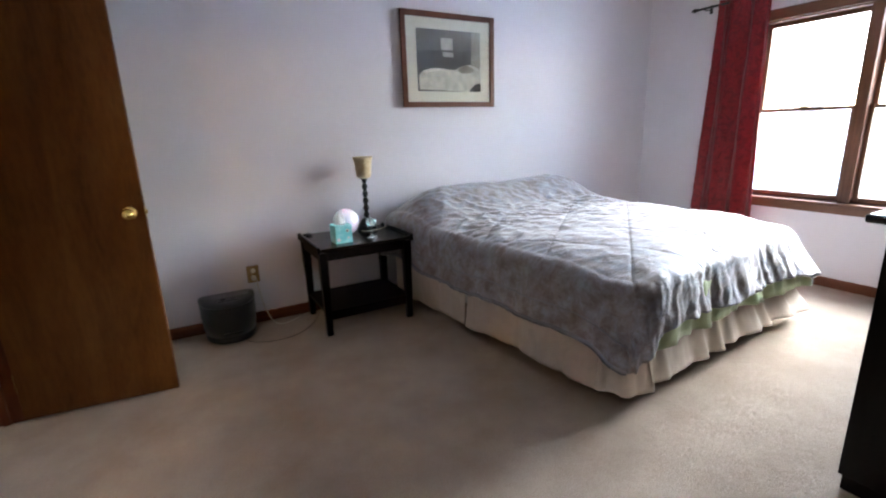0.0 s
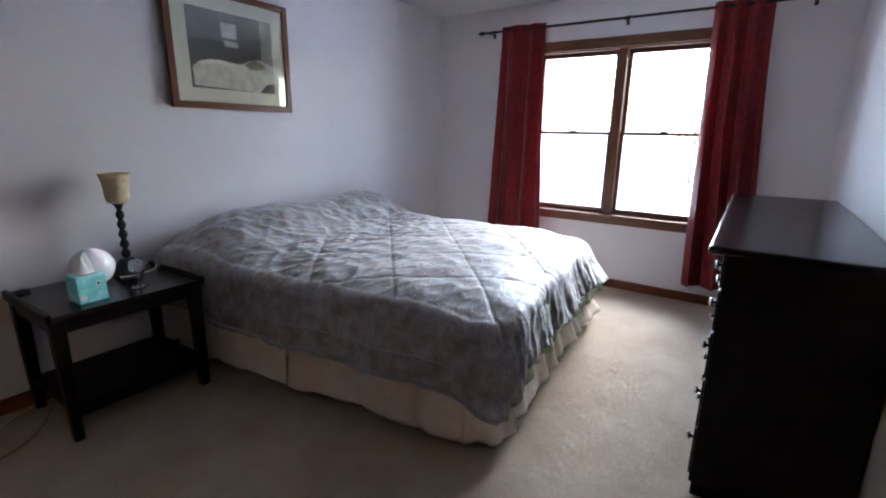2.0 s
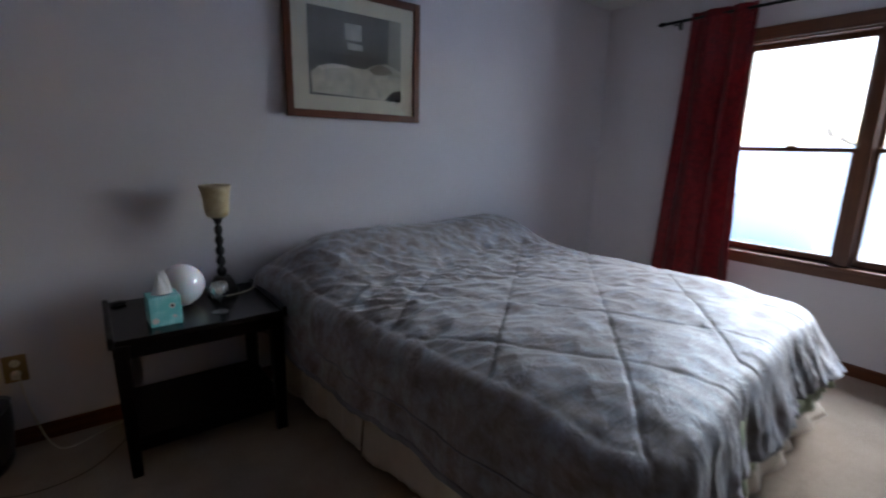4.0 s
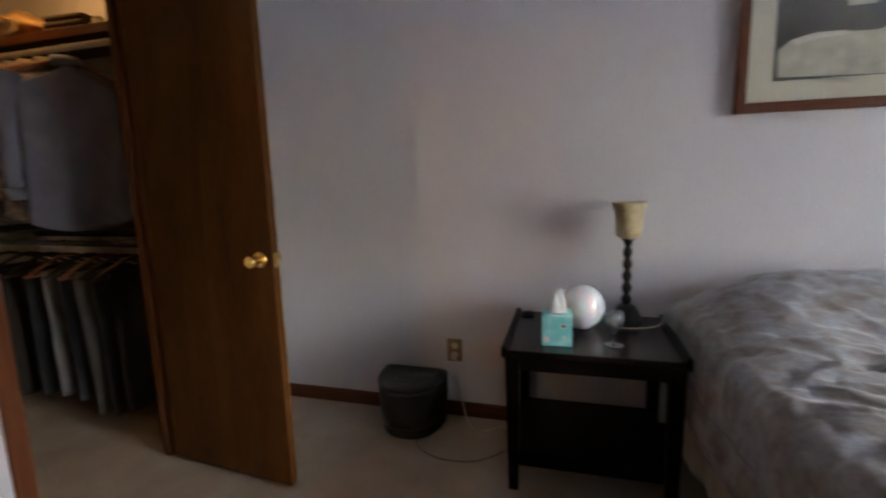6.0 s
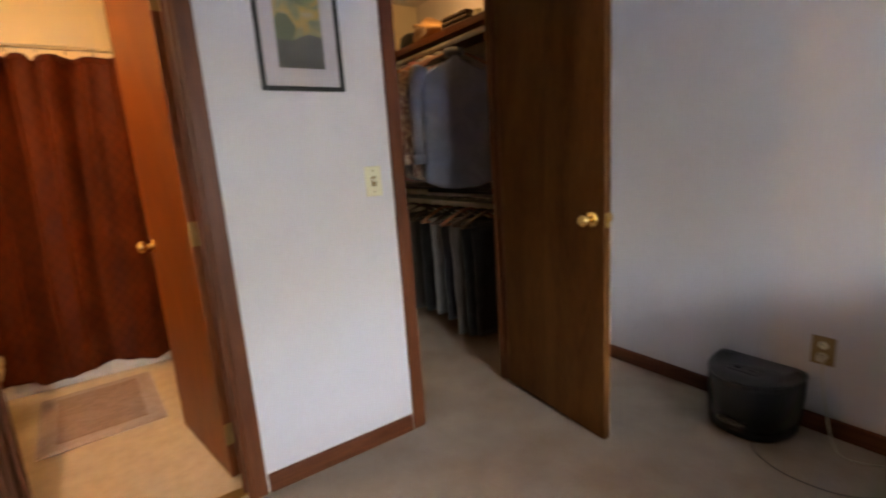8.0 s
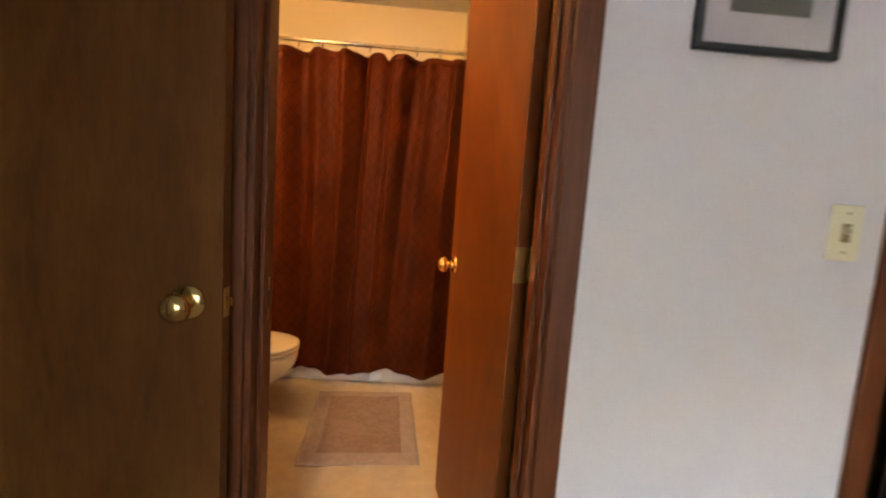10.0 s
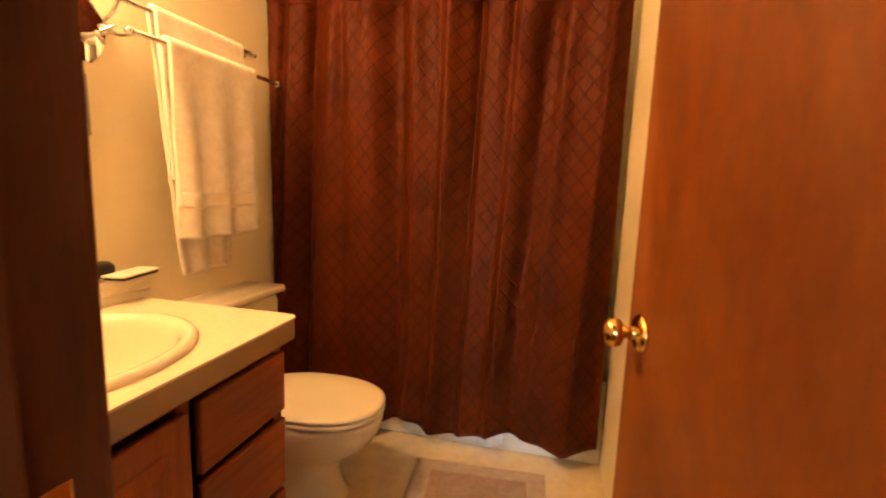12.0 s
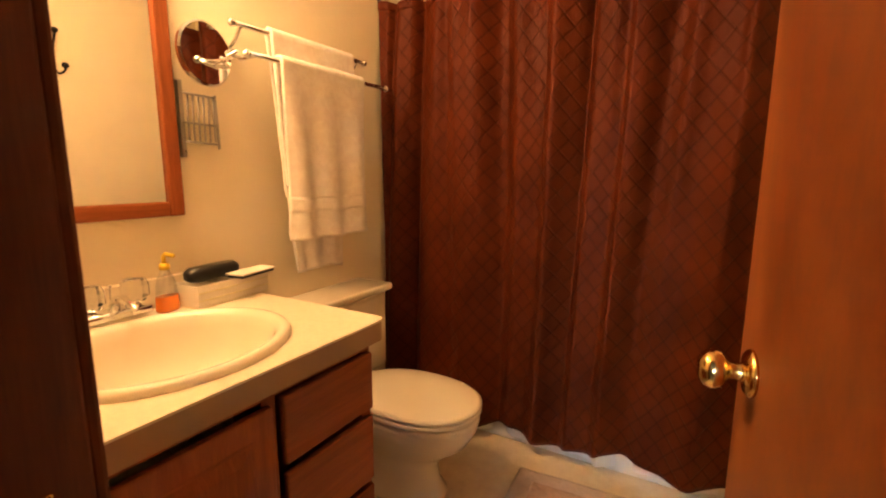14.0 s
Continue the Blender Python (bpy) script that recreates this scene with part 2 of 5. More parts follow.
# shower curtain: brown-red satin with diagonal stitching
M_SHOWER = material("russet_quilted_satin", (0.08, 0.017, 0.005), 0.52, spec=0.10)
sv = coords(M_SHOWER)
set_colour(M_SHOWER, ramp_of(M_SHOWER, noise_of(M_SHOWER, sv, 5, 4), [(0.3, (0.060, 0.0098, 0.0022)), (0.7, (0.098, 0.0175, 0.0038))]))
for ang in (38, -38):
    w = M_SHOWER.node_tree.nodes.new("ShaderNodeTexWave")
    w.wave_type, w.bands_direction = "BANDS", "Y"
    w.inputs["Scale"].default_value, w.inputs["Distortion"].default_value = 6.4, 0.7
    w.inputs["Detail"].default_value = 1.0
    M_SHOWER.node_tree.links.new(coords(M_SHOWER, (1, 1, 1), (ang, 0, 0)), w.inputs["Vector"])
    cr = ramp_of(M_SHOWER, w.outputs["Fac"], [(0.0, (0, 0, 0)), (0.10, (1, 1, 1))])
    set_bump(M_SHOWER, cr, 0.45, 0.003)
    pb = M_SHOWER.node_tree.nodes["Principled BSDF"].inputs["Base Color"]
    set_colour(M_SHOWER, mixed(M_SHOWER, pb.links[0].from_socket, ramp_of(M_SHOWER, cr, [(0.0, (0.40, 0.38, 0.40)), (0.9, (1, 1, 1))]), 0.42, "MULTIPLY"))
M_LINER = material("white_vinyl_liner", (0.78, 0.80, 0.84), 0.3)
M_PORC = material("bone_porcelain", (0.76, 0.69, 0.55), 0.1)
set_rough(M_PORC, noise_of(M_PORC, coords(M_PORC), 9, 3), 0.06, 0.16)
M_TUB = material("white_tub_enamel", (0.78, 0.77, 0.74), 0.15)
M_LAM = material("cream_laminate", (0.76, 0.67, 0.50), 0.28)
set_colour(M_LAM, ramp_of(M_LAM, noise_of(M_LAM, coords(M_LAM), 70, 4), [(0.3, (0.72, 0.63, 0.46)), (0.7, (0.79, 0.70, 0.53))]))
# cream counter edge with its shade put into the colour as brown
M_LAMSHADED = material("shaded_cream_laminate_edge", (0.34, 0.22, 0.12), 0.4)
M_TOWEL = cloth("white_terry", (0.86, 0.81, 0.74), (0.79, 0.73, 0.66), 30, 260, 0.95, 0.9, 0.4)
M_RUG = cloth("taupe_pile_rug", (0.36, 0.24, 0.17), (0.29, 0.19, 0.13), 26, 220, 0.95, 1.0, 0.3)
M_RUGEDGE = cloth("pale_rug_border", (0.46, 0.36, 0.30), (0.40, 0.31, 0.25), 26, 220, 0.95, 1.0, 0.3)
M_SHIRT = cloth("slate_blue_cotton", (0.185, 0.205, 0.29), (0.155, 0.172, 0.245), 7, 600)
M_WOODHANGER = material("hanger_wood", (0.22, 0.08, 0.03), 0.35)
M_WHITEPAINT = paint("white_enamel_paint", (0.72, 0.70, 0.66), 100, 0.1, 0.35)
M_SNOW = paint("snow", (0.82, 0.83, 0.86), 6, 0.5, 0.8)
M_SIDING = paint("pale_siding", (0.55, 0.57, 0.60), 8, 0.2, 0.7)
M_BARK = paint("grey_bark", (0.14, 0.125, 0.115), 30, 0.8, 0.9)
M_ORANGE = material("orange_soap", (0.75, 0.20, 0.02), 0.15)
M_YELLOW = material("yellow_pump", (0.75, 0.52, 0.03), 0.3)
M_PAPER = material("white_paper", (0.78, 0.74, 0.66), 0.6)
M_TAN = cloth("tan_leather", (0.42, 0.24, 0.09), (0.33, 0.18, 0.06), 9, 300, 0.55)
M_FELT = cloth("black_felt", (0.015, 0.014, 0.014), None, 9, 300)


# ---------------------------------------------------------------- builders
def part(name, bm, mat, parent=None, label="", smooth=False):
    me = bpy.data.meshes.new(name)
    bmesh.ops.recalc_face_normals(bm, faces=bm.faces)
    bm.to_mesh(me)
    bm.free()
    me.materials.append(mat)
    if smooth:
        me.polygons.foreach_set("use_smooth", [True] * len(me.polygons))
    ob = new(name, me)
    ob.parent = parent
    if label:
        ob["label"] = label
    return ob


def thing(name, at=(0, 0, 0), turn=0, label="", category="", group="", kind=""):
    ob = new(name)
    ob.empty_display_size = 0.05
    ob.matrix_basis = pose(*at, 0, 0, turn)
    return tagged(ob, label, category, group, kind)


def box(x0, x1, y0, y1, z0, z1, bevel=0.0, bm=None, seg=2):
    bm = bm or bmesh.new()
    m = Matrix.Translation(((x0 + x1) / 2, (y0 + y1) / 2, (z0 + z1) / 2)) @ Matrix.Diagonal((abs(x1 - x0), abs(y1 - y0), abs(z1 - z0), 1))
    r = bmesh.ops.create_cube(bm, size=1.0, matrix=m)
    if bevel:
        edges = {e for v in r["verts"] for e in v.link_edges}
        bmesh.ops.bevel(bm, geom=list(edges), offset=bevel, segments=seg, profile=0.5, affect="EDGES")
    return bm


def grid(fn, nu, nv, bm=None, closed=False):
    """A sheet of points fn(u, v), u and v from 0 to 1; closed joins u's ends."""
    bm = bm or bmesh.new()
    cols = nu if closed else nu + 1
    vs = [[bm.verts.new(fn(i / nu, j / nv)) for j in range(nv + 1)] for i in range(cols)]
    for i in range(nu):
        a, b = vs[i], vs[(i + 1) % cols]
        for j in range(nv):
            bm.faces.new((a[j], b[j], b[j + 1], a[j + 1]))
    return bm, vs


def capped(bm, vs):
    for j in (0, -1):
        bm.faces.new([c[j] for c in vs])
    return bm


def lathe(profile, seg=24, at=(0, 0, 0), axis="z", bm=None, cap=True, squash=(1, 1)):
    n = len(profile) - 1

    def fn(u, v):
        r, z = profile[round(v * n)]
        a = 2 * math.pi * u
        p = (r * math.cos(a) * squash[0], r * math.sin(a) * squash[1], z)
        p = {"z": p, "x": (p[2], p[0], p[1]), "y": (p[0], p[2], p[1])}[axis]
        return (p[0] + at[0], p[1] + at[1], p[2] + at[2])

    bm, vs = grid(fn, seg, n, bm, True)
    return capped(bm, vs) if cap else bm


def tube(points, r, seg=8, bm=None):
    pts = [Vector(p) for p in points]

    def fn(u, v):
        i = round(v * (len(pts) - 1))
        d = (pts[min(i + 1, len(pts) - 1)] - pts[max(i - 1, 0)]).normalized()
        side = d.cross(Vector((0.13, 0.31, 1) if abs(d.z) < 0.9 else (1, 0.2, 0))).normalized()
        up = side.cross(d)
        a = 2 * math.pi * u
        rr = r(i / (len(pts) - 1)) if callable(r) else r
        return pts[i] + (side * math.cos(a) + up * math.sin(a)) * rr

    bm, vs = grid(fn, seg, len(pts) - 1, bm, True)
    return capped(bm, vs)


def smooth_path(points, n=8):
    """A path through the points, rounded by Catmull-Rom."""
    p = [Vector(q) for q in points]
    p = [2 * p[0] - p[1]] + p + [2 * p[-1] - p[-2]]
    out = []
    for i in range(1, len(p) - 2):
        for k in range(n):
            t = k / n
            a, b, c, d = p[i - 1:i + 3]
            out.append(0.5 * (2 * b + (c - a) * t + (2 * a - 5 * b + 4 * c - d) * t * t + (3 * b - a - 3 * c + d) * t ** 3))
    return out + [p[-2]]


def loft(rings, seg=32, bm=None, power=2.0):
    """Superellipse rings (cx, cy, rx, ry, z), closed at both ends."""
    n = len(rings) - 1

    def fn(u, v):
        cx, cy, rx, ry, z = rings[round(v * n)]
        a = 2 * math.pi * u
        c, s = math.cos(a), math.sin(a)
        return (cx + rx * math.copysign(abs(c) ** (2 / power), c), cy + ry * math.copysign(abs(s) ** (2 / power), s), z)

    bm, vs = grid(fn, seg, n, bm, True)
    return capped(bm, vs)


def flat(points, bm=None):
    bm = bm or bmesh.new()
    bm.faces.new([bm.verts.new(p) for p in points])
    return bm


def thick(ob, t, offset=0.0):
    m = ob.modifiers.new("thickness", "SOLIDIFY")
    m.thickness, m.offset = t, offset
    return ob


def fuzz(x, y, z=0.0):
    return noise.noise(Vector((x, y, z)))


def setting(ob, label, category):
    return tagged(ob, label, category, kind="structure")


# ---------------------------------------------------------------- the shell
X_W, X_E, Y_N, Y_S, H = -0.57, 4.49, 3.85, 0.60, 2.44
Y_D = 0.42
T = 0.12
DOOR_H = 2.03


def wall(name, run, a0, a1, face0, face1, openings, mat, label, z1=H):
    """A wall that runs along x or y from a0 to a1, between two faces, with openings (from, to, sill, head)."""
    bm = bmesh.new()

    def block(s0, s1, z0, zt):
        if s1 - s0 > 1e-4 and zt - z0 > 1e-4:
            if run == "x":
                box(s0, s1, face0, face1, z0, zt, bm=bm)
            else:
                box(face0, face1, s0, s1, z0, zt, bm=bm)

    at = a0
    for o0, o1, zs, zh in openings:
        block(at, o0, 0, z1)
        block(o0, o1, 0, zs)
        block(o0, o1, zh, z1)
        at = o1
    block(at, a1, 0, z1)
    return setting(part(name, bm, mat), label, "wall")


BATH = (1.208, 1.845)
CLOS = (2.605, 3.215)
ENTRY = (-0.44, 0.43)
WIN = (1.33, 2.80, 0.655, 2.035)

bm = box(-0.63, 4.62, 0.30, 3.97, -0.12, 0)
box(-2.40, -0.63, 1.90, 3.97, -0.12, 0, bm=bm)
box(-1.0, 1.4, -1.3, 0.30, -0.12, 0, bm=bm)
setting(part("floor", bm, M_CARPET), "beige cut-pile carpet with trodden patches", "carpet")
setting(part("floor_bathroom", box(-3.12, -0.63, 0.15, 1.90, -0.12, 0), M_VINYL), "cream sheet vinyl bathroom floor, slightly shiny", "floor")
setting(part("ceiling", box(-3.2, 4.62, -1.3, 3.97, H, H + 0.12), M_CEIL), "white ceiling with fine orange-peel texture", "ceiling")
wall("wall_north", "x", -2.40, 4.62, Y_N, Y_N + T, [], M_WALL, "pale lilac-white painted bedroom wall behind the bed")
wall("wall_east", "y", 0.43, Y_N, X_E, X_E + 0.13, [WIN], M_WALL, "pale painted wall with a double window")
wall("wall_south", "x", 1.10, X_E, Y_S - T, Y_S, [], M_WALL, "pale painted wall behind the dresser")
wall("wall_entry", "x", X_W, 1.22, Y_D - T, Y_D, [(*ENTRY, 0, DOOR_H)], M_WALL, "pale painted wall with the entry doorway")
wall("wall_west", "y", 0.30, Y_N, X_W - T, X_W, [(*BATH, 0, DOOR_H), (*CLOS, 0, DOOR_H)], M_WALL, "pale painted wall between bathroom and closet doorways")
wall("wall_bathroom_south", "x", -3.12, X_W - T, 0.15, 0.27, [], M_CREAM, "cream painted bathroom wall behind the vanity")
wall("wall_jog", "y", Y_D, Y_S - T, 1.10, 1.22, [], M_WALL, "short return wall beside the entry")
wall("wall_bathroom_north", "x", -3.0, X_W - T, 1.865, 1.90, [], M_CREAM, "cream painted bathroom wall behind the open door")
wall("wall_tub_end", "x", -3.0, -1.38, 1.800, 1.865, [], M_CREAM, "cream painted furred wall at the end of the bathtub")
wall("wall_bathroom_west", "y", 0.27, 1.90, -3.12, -3.0, [], M_CREAM, "cream painted wall over the bathtub")
wall("wall_closet_south", "x", -2.40, X_W - T, 1.90, 1.94, [], M_CLOSET, "plain closet side wall")
wall("wall_closet_west", "y", 1.94, Y_N, -2.40, -2.30, [], M_CLOSET, "plain closet end wall")
wall("wall_hall_west", "y", -1.3, 0.15, -1.0, -0.88, [], M_WALL, "plain hallway wall")
wall("wall_hall_east", "y", -1.3, 0.30, 1.28, 1.4, [], M_WALL, "plain hallway wall")
wall("wall_hall_south", "x", -1.0, 1.4, -1.42, -1.3, [], M_WALL, "plain hallway wall")
# cream lining on the bathroom side of the west wall
bm = box(-0.70, -0.69, 0.27, BATH[0] - 0.06, 0, H)
box(-0.70, -0.69, BATH[0] - 0.06, 1.865, DOOR_H + 0.06, H, bm=bm)
setting(part("wall_bathroom_east", bm, M_CREAM), "cream painted bathroom wall beside the doorway", "wall")
setting(part("threshold", box(-0.66, -0.60, BATH[0], BATH[1], 0, 0.008, 0.003), M_OLDBRASS), "thin metal strip between carpet and vinyl", "threshold")


def baseboard(run, a0, a1, face, side, mat=None):
    """A wooden baseboard on the wall face, on the side +1 or -1 of it."""
    t, h = 0.013 * side, 0.075
    prof = [(0, 0), (t, 0), (t, h - 0.018), (t * 0.8, h - 0.006), (t * 0.3, h), (0, h)]
    bm = bmesh.new()
    ends = []
    for a in (a0, a1):
        ends.append([bm.verts.new((a, face + d, z) if run == "x" else (face + d, a, z)) for d, z in prof])
    for i in range(len(prof)):
        j = (i + 1) % len(prof)
        bm.faces.new((ends[0][i], ends[1][i], ends[1][j], ends[0][j]))
    bm.faces.new(ends[0]), bm.faces.new(ends[1])
    return setting(part("baseboard", bm, mat or M_TRIM[run]), "dark reddish-brown wooden baseboard", "baseboard")


baseboard("x", X_W, X_E, Y_N, -1)
baseboard("y", Y_S, Y_N - 0.014, X_E, -1)
baseboard("x", 1.10, X_E - 0.014, Y_S, 1)
baseboard("x", ENTRY[1] + 0.06, 1.10, Y_D, 1)
baseboard("y", BATH[1] + 0.058, CLOS[0] - 0.058, X_W, 1)
baseboard("y", CLOS[1] + 0.058, Y_N - 0.014, X_W, 1)
baseboard("y", Y_D, BATH[0] - 0.058, X_W, 1)
baseboard("x", -2.3, X_W - T, Y_N, -1)


def door_frame(name, run, o0, o1, f0, f1, label, stop=None):
    """Jamb liners and mitred-looking casings on both faces of a doorway."""
    th = thing(name, label=label, category="door frame", kind="structure")

    def b(s0, s1, d0, d1, z0, z1, nm, mat, bev=0.003):
        bm = box(s0, s1, d0, d1, z0, z1, bev) if run == "x" else box(d0, d1, s0, s1, z0, z1, bev)
        part(nm, bm, mat, th)

    j = 0.018
    b(o0, o0 + j, f0, f1, 0, DOOR_H, "jamb", M_TRIM["z"])
    b(o1 - j, o1, f0, f1, 0, DOOR_H, "jamb", M_TRIM["z"])
    b(o0 + j, o1 - j, f0, f1, DOOR_H - j, DOOR_H, "head_jamb", M_TRIM[run])
    w = 0.057
    for face, out in ((f1, 0.015), (f0, -0.015)):
        d0, d1 = sorted((face, face + out))
        b(o0 - w + 0.006, o0 + 0.006, d0, d1, 0, DOOR_H + w, "casing", M_TRIM["z"], 0.005)
        b(o1 - 0.006, o1 + w - 0.006, d0, d1, 0, DOOR_H + w, "casing", M_TRIM["z"], 0.005)
        b(o0 + 0.006, o1 - 0.006, d0, d1, DOOR_H - 0.006, DOOR_H + w, "head_casing", M_TRIM[run], 0.005)
    if stop is not None:
        b(o0 + j, o0 + j + 0.01, stop, stop + 0.03, 0, DOOR_H - j, "door_stop", M_TRIM["z"], 0.002)
        b(o1 - j - 0.01, o1 - j, stop, stop + 0.03, 0, DOOR_H - j, "door_stop", M_TRIM["z"], 0.002)
    return th


f_bath = door_frame("door_frame_bathroom", "y", *BATH, X_W - T - 0.01, X_W, "dark brown wooden frame round the bathroom doorway", -0.64)
f_clos = door_frame("door_frame_closet", "y", *CLOS, X_W - T, X_W, "dark brown wooden frame round the closet doorway", -0.67)
door_frame("door_frame_entry", "x", *ENTRY, Y_D - T, Y_D, "dark brown wooden frame round the bedroom entry", 0.33)
part("strike_plate", box(-0.672, -0.648, BATH[0] + 0.0175, BATH[0] + 0.021, 0.86, 0.96, 0.002), M_BRASS, f_bath, "brass strike plate")
part("strike_hole", box(-0.667, -0.653, BATH[0] + 0.0205, BATH[0] + 0.0222, 0.89, 0.93), M_DARKSLOT, f_bath)

KNOB = [(0.001, 0.066), (0.014, 0.065), (0.024, 0.058), (0.027, 0.048), (0.024, 0.038), (0.014, 0.031), (0.010, 0.026), (0.011, 0.016), (0.014, 0.010)]
ROSE = [(0.033, 0.0), (0.033, 0.004), (0.028, 0.008), (0.016, 0.011), (0.012, 0.012)]


def door(name, hinge, turn, width, mat, label, hinge_side, z_knob=0.935):
    """A flush door leaf: local x runs from the hinge to the free edge, y is its thickness."""
    th = thing(name, (hinge[0], hinge[1], 0.012), turn, label, "door", kind="structure")
    t = 0.0175
    part("panel", box(0, width, -t, t, 0, DOOR_H - 0.035, 0.002), mat, th)
    for s in (-1, 1):
        k = part("rose", lathe([(r, s * (t + z)) for r, z in ROSE], 24, (width - 0.062, 0, z_knob), "y"), M_BRASS, th, "polished brass rose", True)
        part("knob", lathe([(r, s * (t + z)) for r, z in KNOB], 24, (width - 0.062, 0, z_knob), "y"), M_BRASS, k, "polished brass knob", True)
    part("latch_plate", box(width - 0.0005, width + 0.0015, -0.012, 0.012, z_knob - 0.028, z_knob + 0.028), M_OLDBRASS, th)
    part("latch_bolt", box(width, width + 0.010, -0.006, 0.006, z_knob - 0.010, z_knob + 0.010, 0.002), M_BRASS, th)
    for z in (0.19, 1.00, 1.80):
        h = part("hinge", tube([(0, hinge_side * 0.022, z - 0.045), (0, hinge_side * 0.022, z + 0.045)], 0.0065, 10), M_OLDBRASS, th, "tarnished brass hinge", True)
        part("hinge_leaf", box(-0.0015, 0.0, -t, t, z - 0.045, z + 0.045), M_OLDBRASS, h)
    return th


door("door_closet", (-0.585, 3.195), -5.5, 0.645, M_DOOR, "dark brown flush closet door standing open", 1)
door("door_bathroom", (-0.740, 1.815), 180 + 10.4, 0.612, M_BATHDOOR, "reddish-brown flush bathroom door standing open inward", -1, 0.912)
door("door_entry", (-0.500, 0.445), 90.4, 0.755, M_DOOR, "dark brown flush entry door opened against the wall", 1, 0.928)


# window: two double-hung sashes side by side
def window(name):
    y0, y1, z0, z1 = WIN
    th = thing(name, label="brown wooden double window with two double-hung sashes", category="window", kind="structure")
    xf = X_E
    cw = 0.075
    part("casing", box(xf - 0.018, xf, y0 - cw, y0 + 0.008, z0 - 0.02, z1 + cw, 0.005), M_SASH["z"], th)
    part("casing", box(xf - 0.018, xf, y1 - 0.008, y1 + cw, z0 - 0.02, z1 + cw, 0.005), M_SASH["z"], th)
    part("head_casing", box(xf - 0.018, xf, y0 + 0.008, y1 - 0.008, z1 - 0.008, z1 + cw, 0.005), M_SASH["y"], th)
    part("window_sill", box(xf - 0.045, xf + 0.05, y0 - cw - 0.02, y1 + cw + 0.02, z0 - 0.022, z0, 0.006), M_SASH["y"], th)
    part("apron", box(xf - 0.014, xf, y0 - cw, y1 + cw, z0 - 0.085, z0 - 0.022, 0.004), M_SASH["y"], th)
    part("jamb", box(xf, xf + 0.125, y0, y0 + 0.02, z0, z1, 0.002), M_SASH["z"], th)
    part("jamb", box(xf, xf + 0.125, y1 - 0.02, y1, z0, z1, 0.002), M_SASH["z"], th)
    part("head_jamb", box(xf, xf + 0.125, y0 + 0.02, y1 - 0.02, z1 - 0.02, z1, 0.002), M_SASH["y"], th)
    part("subsill", box(xf + 0.05, xf + 0.128, y0 + 0.02, y1 - 0.02, z0 - 0.005, z0 + 0.012, 0.002), M_SASH["y"], th)
    mid = (y0 + y1) / 2
    part("mullion", box(xf - 0.006, xf + 0.12, mid - 0.037, mid + 0.037, z0, z1 - 0.02, 0.004), M_SASH["z"], th)
    zm = 1.345
    for a, b in ((y0 + 0.02, mid - 0.037), (mid + 0.037, y1 - 0.02)):
        for lo, hi, x in ((z0 + 0.012, zm + 0.014, xf + 0.030), (zm - 0.014, z1 - 0.02, xf + 0.066)):
            low = lo < 1
            bm = bmesh.new()
            st = 0.030
            rb = 0.036 if low else 0.024
            rt = 0.024 if low else 0.034
            box(x, x + 0.032, a, a + st, lo, hi, 0.003, bm)
            box(x, x + 0.032, b - st, b, lo, hi, 0.003, bm)
            box(x + 0.001, x + 0.031, a + st, b - st, lo, lo + rb, 0.003, bm)
            box(x + 0.001, x + 0.031, a + st, b - st, hi - rt, hi, 0.003, bm)
            s = part("window_frame", bm, M_SASH["z"], th, "brown wooden sash")
            g = part("pane", box(x + 0.014, x + 0.018, a + st - 0.004, b - st + 0.004, lo + rb - 0.004, hi - rt + 0.004), M_PANE, s, "clear glass pane")
            g.visible_shadow = False
        part("sash_lock", box(xf + 0.036, xf + 0.06, (a + b) / 2 - 0.03, (a + b) / 2 + 0.03, zm + 0.014, zm + 0.026, 0.004), M_OLDBRASS, th)
    return th


window("window_1")

# outside: snow-covered yard far below, a neighbouring house and bare trees
gb = bmesh.new()
gb, _ = grid(lambda u, v: (4.9 + 1500 * u ** 3, -1500 + 3000 * v, -3.2 + 0.3 * fuzz(u * 40, v * 60)), 40, 60, gb)
tagged(part("ground", gb, M_SNOW), "snow-covered yard reaching to the horizon", "ground", kind="structure")


